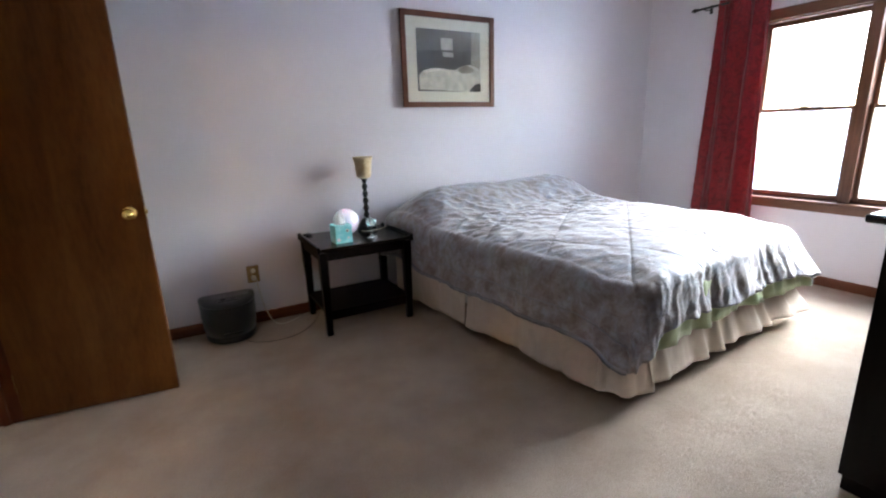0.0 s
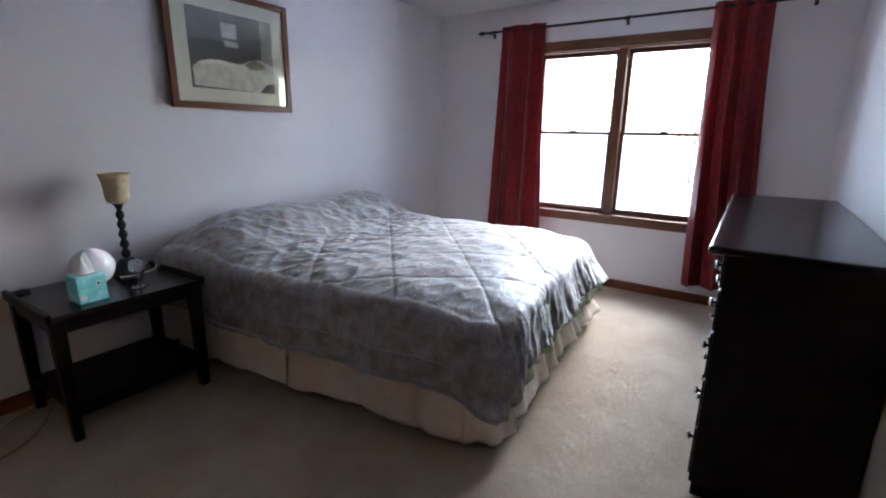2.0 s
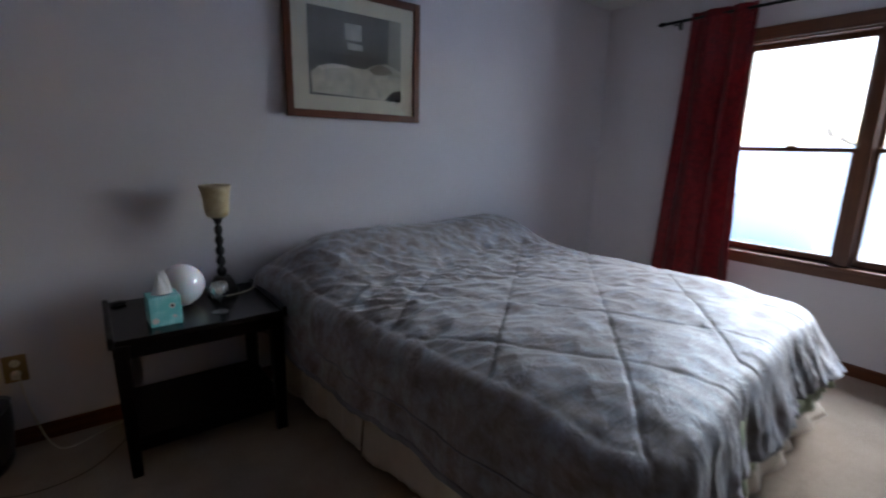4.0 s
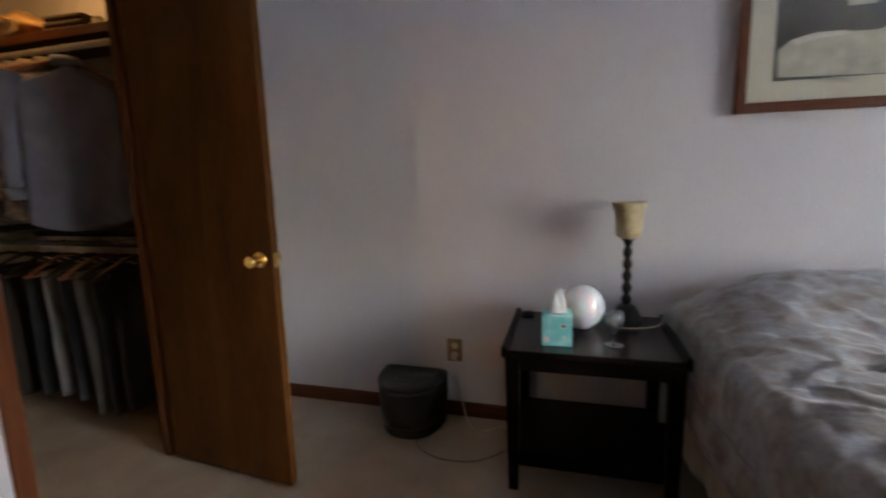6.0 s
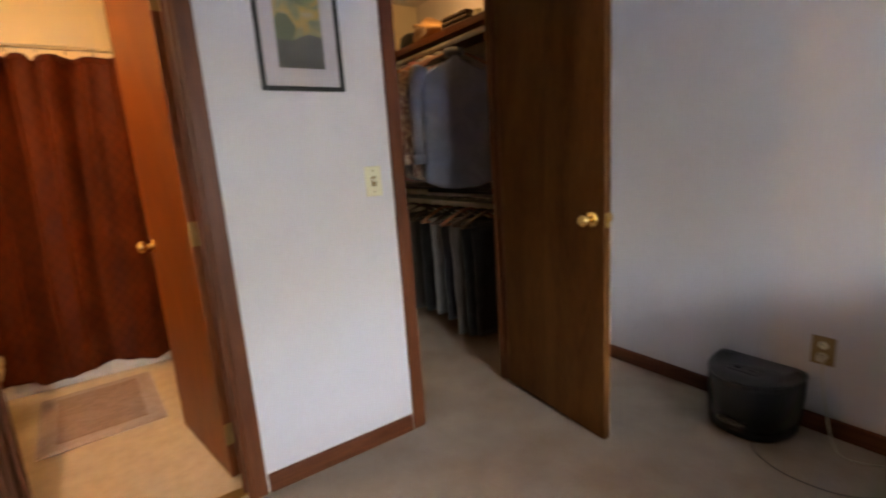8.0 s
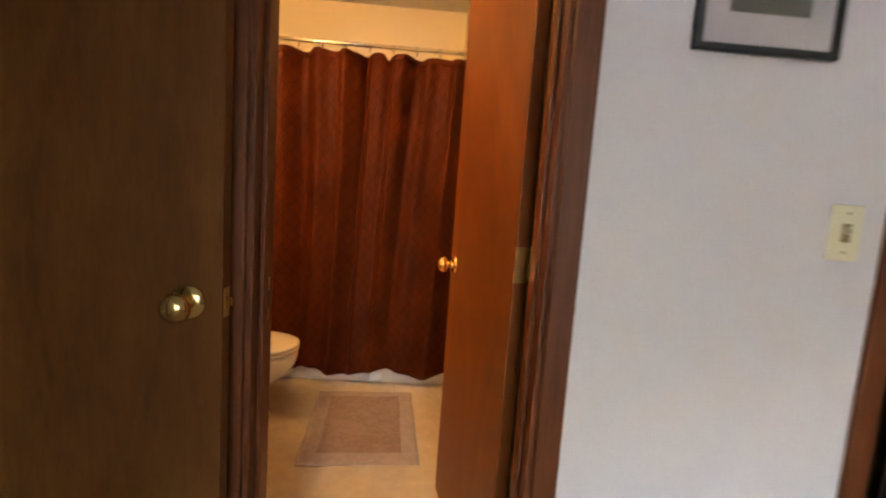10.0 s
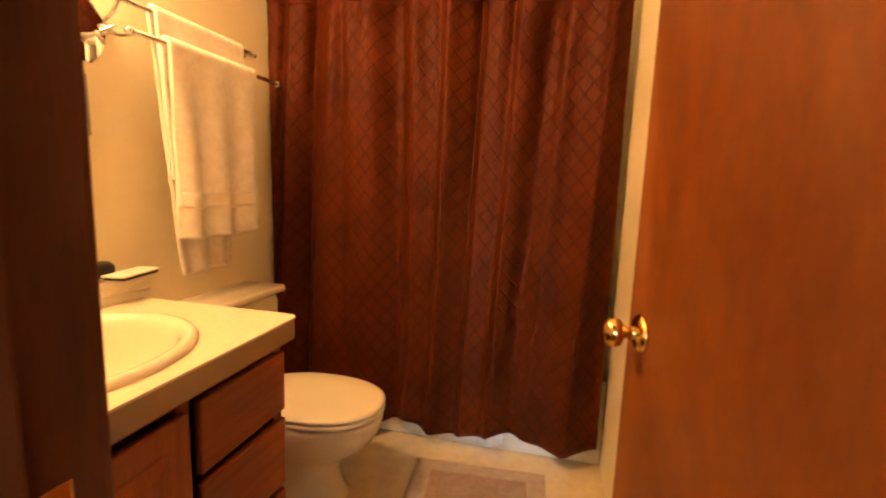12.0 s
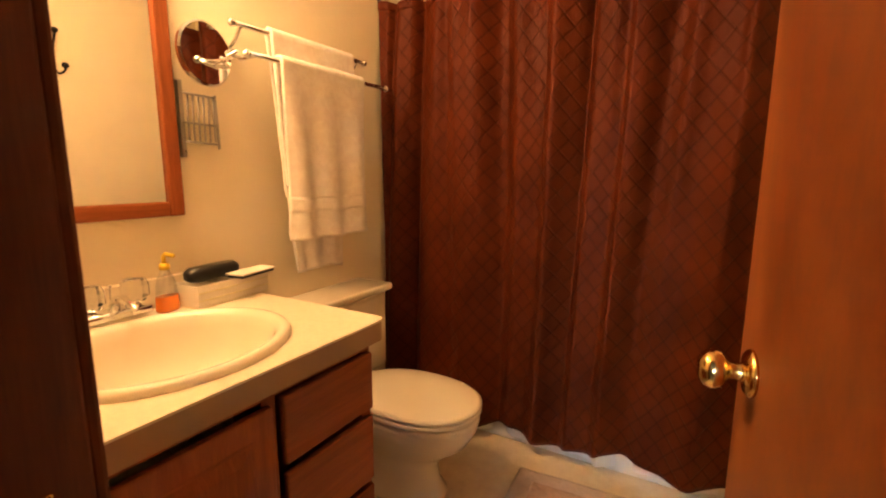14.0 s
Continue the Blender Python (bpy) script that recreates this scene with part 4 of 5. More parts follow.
sw = thing("light_switch", (X_W, 2.467, 1.149), 0, "ivory plastic light switch plate on the wall", "switch")
part("plate", box(0.0, 0.006, -0.036, 0.036, -0.060, 0.060, 0.003), M_IVORY, sw)
part("bezel", box(0.006, 0.0072, -0.010, 0.010, -0.020, 0.020, 0.001), M_TANPLATE, sw)
bm = box(0.0, 0.014, -0.004, 0.004, -0.006, 0.006, 0.001)
bmesh.ops.rotate(bm, verts=bm.verts, cent=(0, 0, 0), matrix=Matrix.Rotation(radians(-30), 3, "Y"))
bmesh.ops.translate(bm, verts=bm.verts, vec=(0.006, 0, 0.002))
part("toggle", bm, M_IVORY, sw)
for z in (-0.042, 0.042):
    part("screw", lathe([(0.001, 0.0078), (0.003, 0.0075), (0.0035, 0.006)], 10, (0, 0, z), "x"), M_OLDBRASS, sw)


# framed pictures: local x along the wall, z up, y towards the room is negative
def framed(name, at, turn, w, h, rail, depth, mats, mat_w, mat_board, label):
    th = thing(name, at, turn, label, "picture")
    for x0 in (0, w - rail):
        part("frame_side", box(x0, x0 + rail, -depth, -0.002, 0, h, 0.004), mats[1], th)
    for z0 in (0, h - rail):
        part("frame_rail", box(rail, w - rail, -depth + 0.001, -0.003, z0, z0 + rail, 0.004), mats[0], th)
    part("backing", box(rail - 0.004, w - rail + 0.004, -0.010, -0.004, rail - 0.004, h - rail + 0.004), mat_board, th, "mat board")
    g = part("glazing", box(rail - 0.003, w - rail + 0.003, -depth + 0.006, -depth + 0.008, rail - 0.003, h - rail + 0.003), M_PANE, th, "clear glass")
    g.visible_shadow = False
    return th


pic = framed("framed_print", (1.750, Y_N - 0.022, 1.452), 1.5, 0.832, 0.678, 0.040, 0.026, (M_FRAME["x"], M_FRAME["z"]), 0.06, M_MAT, "wood-framed print of a bed in a dim room")


def tone(name, c, k=12):
    m = material(name, c, 0.7)
    set_colour(m, ramp_of(m, noise_of(m, coords(m), k, 5, 0.6), [(0.3, scaled(c, 0.72)), (0.7, scaled(c, 1.2))]))
    return m


x0, x1, z0, z1 = 0.130, 0.702, 0.118, 0.560
p = part("print", box(x0, x1, -0.0115, -0.010, z0, z1), tone("print_dark_wall", (0.085, 0.085, 0.075), 7), pic, "printed picture")
pw, ph = x1 - x0, z1 - z0


def shape(name, pts, c, lift, par, k=14):
    y = -0.0115 - lift
    return part(name, flat([(x0 + pw * a, y, z0 + ph * b) for a, b in pts]), tone(name + "_tone", c, k), par)


shape("print_side_wall", [(0.84, 0.30), (1, 0.25), (1, 1), (0.86, 1)], (0.26, 0.26, 0.20), 0.0005, p, 5)
shape("print_bed", [(0.03, 0.03), (0.80, 0.0), (1, 0.14), (1, 0.38), (0.93, 0.42), (0.82, 0.46), (0.70, 0.43), (0.58, 0.36), (0.34, 0.37), (0.10, 0.34), (0.02, 0.26)], (0.50, 0.48, 0.38), 0.001, p)
shape("print_pillow", [(0.08, 0.33), (0.22, 0.38), (0.40, 0.38), (0.44, 0.35), (0.24, 0.33), (0.12, 0.29)], (0.66, 0.63, 0.54), 0.0015, p)
shape("print_mound", [(0.62, 0.36), (0.68, 0.31), (0.80, 0.31), (0.90, 0.36), (0.84, 0.42), (0.76, 0.44), (0.70, 0.42)], (0.23, 0.21, 0.15), 0.002, p)
shape("print_window", [(0.37, 0.68), (0.55, 0.68), (0.55, 0.87), (0.37, 0.87)], (0.50, 0.52, 0.46), 0.0015, p)
shape("print_window", [(0.40, 0.57), (0.56, 0.57), (0.56, 0.64), (0.39, 0.65)], (0.46, 0.48, 0.42), 0.0015, p)
shape("print_shadow", [(0.80, 0.0), (1, 0.0), (1, 0.14), (0.90, 0.12)], (0.05, 0.05, 0.045), 0.002, p)

art = framed("framed_painting", (X_W, 2.077, 1.493), 90, 0.303, 0.42, 0.016, 0.020, (M_BLACK, M_BLACK), 0.05, M_PALEMAT, "black-framed small landscape painting with a pale mat")
m = tone("landscape_sky", (0.30, 0.27, 0.10), 9)
set_colour(m, ramp_of(m, noise_of(m, coords(m), 11, 5, 0.6, 0.8), [(0.30, (0.12, 0.16, 0.08)), (0.45, (0.30, 0.30, 0.14)), (0.58, (0.58, 0.36, 0.07)), (0.72, (0.42, 0.44, 0.40))]))
x0, x1, z0, z1 = 0.068, 0.235, 0.078, 0.345
pw, ph = x1 - x0, z1 - z0
p = part("painting", box(x0, x1, -0.0115, -0.010, z0, z1), m, art, "painted landscape in gold and green")
shape("painted_ground", [(0, 0), (1, 0), (1, 0.40), (0.7, 0.44), (0.35, 0.34), (0, 0.36)], (0.13, 0.12, 0.10), 0.0006, p)
shape("painted_bush", [(0, 0.36), (0.35, 0.34), (0.45, 0.50), (0.30, 0.66), (0.10, 0.68), (0, 0.60)], (0.16, 0.18, 0.09), 0.001, p)

# dresser along the south wall
dr = thing("dresser", (2.11, 0.605, 0), 0, "long black wooden dresser with round metal drawer knobs", "dresser")
DL, DD, DH = 1.70, 0.468, 0.985
part("top", box(-0.03, DL + 0.03, 0, DD + 0.055, DH - 0.028, DH, 0.008), M_ESPTOP, dr, "polished overhanging top")
part("side_panel", box(0, 0.022, 0.01, DD, 0.06, DH - 0.028, 0.003), M_ESP["z"], dr)
part("side_panel", box(DL - 0.022, DL, 0.01, DD, 0.06, DH - 0.028, 0.003), M_ESP["z"], dr)
part("back_panel", box(0.022, DL - 0.022, 0.01, 0.02, 0.06, DH - 0.03), M_ESP["x"], dr)
part("plinth", box(0.01, DL - 0.01, 0.02, DD - 0.01, 0, 0.062, 0.003), M_ESP["x"], dr)
DRAWERS = ((0.075, 0.196), (0.281, 0.190), (0.481, 0.178), (0.669, 0.150), (0.829, 0.118))
for za, hd in DRAWERS:
    part("rail", box(0.022, DL - 0.022, 0.02, DD - 0.004, za - 0.009, za - 0.002), M_ESP["x"], dr)
    for k in range(3):
        xa = 0.028 + k * 0.550
        dw = part("drawer", box(xa, xa + 0.542, DD - 0.40, DD + 0.008, za, za + hd, 0.004), M_ESP["x"], dr)
        for kx in (0.10, 0.442):
            part("knob", lathe([(0.006, DD + 0.008), (0.006, DD + 0.018), (0.015, DD + 0.024), (0.016, DD + 0.030), (0.010, DD + 0.034), (0.001, DD + 0.035)], 16, (xa + kx, 0, za + hd / 2), "y"), M_CHROME, dw, "round brushed metal knob", True)

# curtains and their rod
RX, RZ = 4.39, 2.222
rod = thing("curtain_rod", (RX, 0, RZ), 0, "black iron curtain rod with pointed finials", "curtain rod")
part("pole", tube([(0, 0.80, 0), (0, 3.30, 0)], 0.010, 12), M_IRON, rod, "", True)
for y, s in ((3.30, 1), (0.80, -1)):
    part("finial", lathe([(0.010, 0), (0.014, 0.006 * s), (0.010, 0.014 * s), (0.017, 0.026 * s), (0.016, 0.036 * s), (0.006, 0.060 * s), (0.001, 0.062 * s)], 14, (0, y, 0), "y"), M_IRON, rod, "", True)
for y in (3.24, 2.05, 0.86):
    bk = part("bracket", box(X_E - RX - 0.008, X_E - RX, y - 0.012, y + 0.012, -0.035, 0.035, 0.002), M_IRON, rod)
    part("arm", tube([(X_E - RX - 0.004, y, -0.006), (0.01, y, -0.014), (0, y, -0.011)], 0.005, 8), M_IRON, bk, "", True)


def window_curtain(y_top, y_low, folds, seed, label, slack=0.0):
    th = thing("curtain", (RX, 0, 0), 0, label, "curtain", "red window curtains")

    def fn(u, v):
        z = RZ + 0.035 + (0.165 - RZ - 0.035) * v
        a = y_top[0] + (y_top[1] - y_top[0]) * u
        b = y_low[0] + (y_low[1] - y_low[0]) * u
        w = min(1, v * 1.3)
        y = a + (b - a) * v ** 1.4
        ph = 2 * math.pi * folds * u + 2.6 * fuzz(u * 2.2, v * 0.9, seed)
        amp = 0.018 + 0.036 * w
        near = math.exp(-((z - RZ) / 0.03) ** 2)
        x = math.sin(ph) * amp * (1 - 0.25 * near) + 0.010 * fuzz(u * 14, v * 6, seed)
        x += 0.006 * fuzz(u * 30, v * 26, seed + 2)
        y += 0.012 * math.sin(ph * 2 + 0.7) * w
        z += 0.012 * fuzz(u * 5, 0.2, seed) * v
        return (x - 0.006, y, z)

    bm, _ = grid(fn, int(folds * 34), 80)
    thick(part("drop", bm, M_RED, th, "", True), 0.003)

    def band(u, v):
        x, y, z = fn(u, 0.012 + 0.016 * v)
        return (x - 0.003, y, z)

    bm, _ = grid(band, int(folds * 16), 3)
    thick(part("rod_pocket", bm, M_RED, th, "gathered rod pocket", True), 0.003)
    return th


window_curtain((2.70, 3.11), (2.61, 3.20), 2.7, 1.3, "deep red damask curtain hanging beside the window behind the bed")
window_curtain((1.08, 1.44), (0.92, 1.40), 3.1, 8.1, "deep red damask curtain hanging behind the dresser")


# ---------------------------------------------------------------- closet
CY = 3.46
sh = thing("closet_shelf", (0, 0, 0), 0, "brown wooden closet shelf with white hanging rod below", "shelf")
part("board", box(-2.30, X_W - T, 3.45, Y_N, 1.985, 2.005, 0.003), M_TRIM["x"], sh)
part("front_strip", box(-2.30, X_W - T, 3.437, 3.449, 1.965, 2.008, 0.002), M_TRIM["x"], sh)
part("cleat", box(-2.30, X_W - T, Y_N - 0.02, Y_N, 1.90, 1.985, 0.003), M_WHITEPAINT, sh)
part("hanging_rod", tube([(-2.30, CY, 1.925), (X_W - T, CY, 1.925)], 0.016, 14), M_WHITEPAINT, sh, "white metal rod", True)
sh2 = thing("closet_shelf", (0, 0, 0), 0, "lower brown closet shelf with hanging rod below", "shelf")
part("board", box(-2.30, X_W - T, 3.45, Y_N, 1.000, 1.020, 0.003), M_ESP["x"], sh2)
part("cleat", box(-2.30, X_W - T, Y_N - 0.02, Y_N, 0.93, 1.000, 0.003), M_ESP["x"], sh2)
part("hanging_rod", tube([(-2.30, CY, 0.945), (X_W - T, CY, 0.945)], 0.016, 14), M_BLACK, sh2, "dark metal rod", True)


def hanger(th, z_rod, mat, bar=False):
    hook = [(0.0, 0.016 * math.sin(a), z_rod + 0.002 + 0.019 * math.cos(a)) for a in [math.pi * (i / 8 - 0.55) for i in range(10)]]
    hook += [(0, 0.010, z_rod - 0.03), (0, 0, z_rod - 0.06)]
    part("hanger_hook", tube(hook, 0.0022, 6), M_CHROME, th, "wire hook", True)
    arm = smooth_path([(0, -0.215, z_rod - 0.145), (0, -0.12, z_rod - 0.095), (0, 0, z_rod - 0.06), (0, 0.12, z_rod - 0.095), (0, 0.215, z_rod - 0.145)], 5)
    part("hanger", tube(arm, 0.010, 8), mat, th, "wooden hanger", True)
    if bar:
        part("hanger_bar", tube([(0, -0.20, z_rod - 0.145), (0, 0.20, z_rod - 0.145)], 0.006, 8), mat, th, "", True)


def hung_shirt(x, mat, label, seed, length=0.76, width=0.235, turn=0):
    zr = 1.925
    th = thing("shirt", (x, CY, 0), turn, label, "shirt", "shirts on the closet rod")
    hanger(th, zr, M_WOODHANGER)
    top = zr - 0.075

    def body(u, v):
        a = 2 * math.pi * u
        z = top - length * v
        if v < 0.13:
            w = 0.055 + (width * 0.93 - 0.055) * (v / 0.13) ** 0.85
        else:
            w = width * (0.93 - 0.05 * math.sin((v - 0.1) * 3.4)) * (1 + 0.02 * fuzz(v * 4, seed))
        d = 0.028 + 0.026 * min(1, v * 3)
        z -= 0.055 * abs(math.cos(a)) * max(0, 0.22 - v) / 0.22
        if v > 0.9:
            z -= 0.05 * (v - 0.9) / 0.1 * (1 - abs(math.cos(a)) ** 2) * 1.0
        f = 0.010 * math.sin(7 * math.cos(a) + 3 * v + seed) * min(1, 0.25 + v) + 0.006 * fuzz(u * 12, v * 9, seed)
        s, c = math.sin(a), math.cos(a)
        return ((d + f) * math.copysign(abs(s) ** 0.8, s), w * math.copysign(abs(c) ** 0.8, c), z)

    bm, vs = grid(body, 56, 34, None, True)
    part("body", capped(bm, vs), mat, th, "", True)
    for s in (-1, 1):
        pts = smooth_path([(0.004, s * (width - 0.035), top - 0.075), (0.018, s * (width + 0.004), top - 0.17), (0.03, s * (width + 0.014), top - 0.34), (0.03, s * (width + 0.012), top - 0.60)], 7)
        part("sleeve", tube(pts, lambda v: 0.048 * (1 - 0.35 * v) * (1 + 0.08 * fuzz(v * 8, s, seed)), 16), mat, th, "long sleeve", True)
        part("cuff", tube([(0.03, s * (width + 0.012), top - 0.60), (0.03, s * (width + 0.010), top - 0.66)], 0.035, 14), mat, th, "", True)
    part("collar", lathe([(0.050, -0.012), (0.058, 0.006), (0.052, 0.034), (0.046, 0.030), (0.046, -0.008)], 22, (0, 0, top), "z", squash=(0.75, 1.15)), mat, th, "folded collar", True)
    part("placket", box(0.054, 0.058, -0.016, 0.016, top - length * 0.95, top - 0.04, 0.001), mat, th)
    return th


M_DKHANGER = material("dark_hanger_wood", (0.030, 0.012, 0.006), 0.4)


def hung_trousers(x, mat, label, seed, zlow=0.09, turn=0, width=0.15):
    zr = 0.945
    wood_arm = M_WOODHANGER if x in (-1.24, -1.50) else M_DKHANGER
    th = thing("trousers", (x, CY, 0), turn, label, "trousers", "trousers on the closet rod")
    hanger(th, zr, wood_arm, True)
    zt = zr - 0.142

    def leg(u, v):
        a = 2 * math.pi * u
        z = zt + (zlow - zt) * v
        c, s = math.cos(a), math.sin(a)
        w = width * (1 - 0.12 * v) + 0.006 * fuzz(v * 4, u * 4, seed)
        d = 0.012 + 0.016 * v + 0.006 * math.sin(5 * c + 4 * v + seed)
        return (d * math.copysign(abs(s) ** 0.7, s), w * math.copysign(abs(c) ** 0.8, c) + 0.01 * fuzz(v * 3, seed), z)

    bm, vs = grid(leg, 36, 16, None, True)
    part("trouser_leg", capped(bm, vs), mat, th, "folded leg", True)
    part("fold", tube([(0, -width * 0.95, zt + 0.004), (0, width * 0.95, zt + 0.004)], 0.014, 10), mat, th, "fold over the bar", True)
    return th


def garment(name, c, c2=None, blot=9):
    return cloth(name, c, c2, blot, 600)


hung_shirt(-1.30, M_SHIRT, "slate-blue long-sleeved cotton shirt on a hanger", 1.0, 0.78, 0.25, turn=-28)
for x, c, c2, lab, bl in ((-1.42, (0.20, 0.17, 0.15), (0.08, 0.07, 0.07), "dark patterned shirt on a hanger", 30),
                          (-1.53, (0.45, 0.36, 0.28), (0.20, 0.12, 0.10), "beige printed shirt on a hanger", 22),
                          (-1.63, (0.25, 0.23, 0.22), (0.10, 0.10, 0.12), "grey checked shirt on a hanger", 40),
                          (-1.74, (0.30, 0.10, 0.08), None, "rust-red shirt on a hanger", 9),
                          (-1.86, (0.09, 0.09, 0.12), None, "dark navy shirt on a hanger", 9),
                          (-2.00, (0.30, 0.28, 0.25), None, "grey shirt on a hanger", 9)):
    hung_shirt(x, garment("shirt_cotton", c, c2, bl), lab, x * 3.7, 0.74, 0.22, -12 + 4 * math.sin(x * 9))
for x, c, lab, zl in ((-1.02, (0.020, 0.020, 0.024), "black folded trousers on a hanger", 0.10), (-1.12, (0.020, 0.022, 0.026), "charcoal folded trousers on a hanger", 0.07),
                      (-1.24, (0.12, 0.105, 0.09), "taupe folded trousers on a hanger", 0.05), (-1.36, (0.025, 0.025, 0.03), "black folded trousers on a hanger", 0.12),
                      (-1.50, (0.20, 0.19, 0.18), "pale grey folded trousers on a hanger", 0.13), (-1.64, (0.02, 0.02, 0.022), "black folded trousers on a hanger", 0.12),
                      (-1.80, (0.03, 0.025, 0.022), "dark brown folded trousers on a hanger", 0.10), (-1.97, (0.015, 0.015, 0.018), "black folded trousers on a hanger", 0.08)):
    hung_trousers(x, garment("trouser_wool", c), lab, x * 2.9, zl, 5 * math.sin(x * 7))
# things on the upper shelf
hat = thing("hat", (-2.03, 3.625, 2.005), 10, "black felt hat resting on the closet shelf", "hat")
part("brim", lathe([(0.001, 0), (0.15, 0.0), (0.175, 0.012), (0.172, 0.017), (0.10, 0.008), (0.001, 0.008)], 32, squash=(1, 0.85)), M_FELT, hat, "", True)
part("crown", lathe([(0.115, 0.006), (0.112, 0.06), (0.100, 0.12), (0.066, 0.145), (0.001, 0.142)], 30, squash=(1, 0.85)), M_FELT, hat, "", True)
bag = thing("handbag", (-1.70, 3.60, 2.005), -14, "tan leather bag lying on the closet shelf", "bag")


def bagfn(u, v):
    a = 2 * math.pi * u
    c, s = math.cos(a), math.sin(a)
    k = math.sin(math.pi * (0.04 + 0.92 * v)) ** 0.45
    return (0.21 * k * math.copysign(abs(c) ** 0.6, c) + 0.01 * fuzz(u * 6, v * 4), 0.12 * k * math.copysign(abs(s) ** 0.6, s), 0.005 + 0.15 * v - 0.045 * v * c)


bm, vs = grid(bagfn, 40, 14, None, True)
part("body", capped(bm, vs), M_TAN, bag, "", True)
part("strap", tube(smooth_path([(-0.15, -0.06, 0.11), (-0.08, -0.12, 0.14), (0.06, -0.12, 0.10), (0.15, -0.05, 0.07)]), 0.008, 8), M_TAN, bag, "leather strap", True)
part("flap", box(-0.14, 0.14, -0.115, -0.108, 0.03, 0.085, 0.004), M_TAN, bag)
fold = thing("folded_blanket", (-1.33, 3.62, 2.005), 4, "folded dark brown blanket on the closet shelf", "blanket")
M_DKBROWN = cloth("dark_brown_wool", (0.06, 0.030, 0.018), None, 9, 300)
for i in range(3):
    part("fold", box(-0.13 + 0.006 * i, 0.13 - 0.004 * i, -0.14, 0.15, 0.03 * i, 0.03 * i + 0.029, 0.013, seg=3), M_DKBROWN, fold, "", True)
for x, r, h, mt, lab in ((-1.05, 0.032, 0.15, M_TAN, "brown bottle on the closet shelf"), (-0.95, 0.028, 0.13, M_GREEN, "green bottle on the closet shelf"), (-0.84, 0.035, 0.17, M_FELT, "dark bottle on the closet shelf")):
    bt = thing("bottle", (x, 3.60, 2.005), 0, lab, "bottle")
    part("body", lathe([(0.001, 0), (r, 0.0), (r, h * 0.7), (r * 0.5, h * 0.86), (r * 0.45, h * 0.9)], 18), mt, bt, "", True)
    part("cap", lathe([(r * 0.5, h * 0.9), (r * 0.5, h), (0.001, h)], 14), M_IVORY, bt, "", True)
jar = thing("jar", (-1.135, 3.53, 2.005), 0, "small white glazed jar on the closet shelf", "jar")
part("body", lathe([(0.001, 0), (0.024, 0.0), (0.030, 0.02), (0.030, 0.045), (0.024, 0.055)], 20), M_PORC, jar, "", True)
part("lid", lathe([(0.026, 0.055), (0.026, 0.064), (0.008, 0.068), (0.001, 0.074)], 20), M_PORC, jar, "", True)
cl = thing("closet_light", (-1.45, 3.36, H), 0, "porcelain closet ceiling lampholder with bare bulb", "light")
part("holder", lathe([(0.001, 0), (0.055, 0), (0.050, -0.025), (0.026, -0.045), (0.020, -0.045)], 20), M_PORC, cl, "", True)

# ---------------------------------------------------------------- bathroom
va = thing("vanity_cabinet", (0, 0, 0), 0, "reddish-brown oak vanity cabinet with a door and drawers", "cabinet")
VX0, VX1, VY = -1.478, -0.715, 0.864
part("side_panel", box(VX0, VX0 + 0.016, 0.275, VY - 0.019, 0.0, 0.751, 0.002), M_VANITY["z"], va)
part("side_panel", box(VX1 - 0.016, VX1, 0.275, VY - 0.019, 0.0, 0.751, 0.002), M_VANITY["z"], va)
part("toe_kick", box(VX0 + 0.016, VX1 - 0.016, VY - 0.09, VY - 0.075, 0, 0.09), M_VANITY["x"], va)
part("cabinet_floor", box(VX0 + 0.016, VX1 - 0.016, 0.275, VY - 0.02, 0.09, 0.105), M_VANITY["x"], va)
for x in (VX0, -1.165, VX1 - 0.035):
    part("stile", box(x, x + 0.035, VY - 0.019, VY, 0.0 if x != -1.165 else 0.13, 0.751, 0.001), M_VANITY["z"], va)
part("top_rail", box(VX0 + 0.035, VX1 - 0.035, VY - 0.018, VY - 0.001, 0.725, 0.752), M_VANITY["x"], va)
part("bottom_rail", box(VX0 + 0.035, VX1 - 0.035, VY - 0.018, VY - 0.001, 0.09, 0.13), M_VANITY["x"], va)


def raised_front(name, xa, xb, za, zb, mat, grain_panel, label):
    f = part(name, box(xa, xb, VY, VY + 0.018, za, zb, 0.005), mat, va, label)
    if grain_panel:
        i = 0.052
        part("panel_groove", box(xa + i, xb - i, VY + 0.0182, VY + 0.0192, za + i, zb - i), M_VANITY["x"], f)
        bm = bmesh.new()
        o = [(xa + i + 0.006, za + i + 0.006), (xb - i - 0.006, za + i + 0.006), (xb - i - 0.006, zb - i - 0.006), (xa + i + 0.006, zb - i - 0.006)]
        k = 0.026
        q = [(o[0][0] + k, o[0][1] + k), (o[1][0] - k, o[1][1] + k), (o[2][0] - k, o[2][1] - k), (o[3][0] + k, o[3][1] - k)]
        a = [bm.verts.new((x, VY + 0.0195, z)) for x, z in o]
        b = [bm.verts.new((x, VY + 0.0265, z)) for x, z in q]
        for j in range(4):
            bm.faces.new((a[j], a[(j + 1) % 4], b[(j + 1) % 4], b[j]))
        bm.faces.new(b), bm.faces.new(a)
        part("raised_panel", bm, M_VANITY["z"], f, "bevelled raised panel")
    return f


raised_front("door", -1.145, -0.765, 0.12, 0.715, M_VANITY["z"], True, "raised-panel cabinet door")
for za, zb in ((0.562, 0.722), (0.355, 0.540), (0.120, 0.336)):
    raised_front("drawer", VX0 + 0.008, -1.173, za, zb, M_VANITY["x"], False, "plain bevelled drawer front")

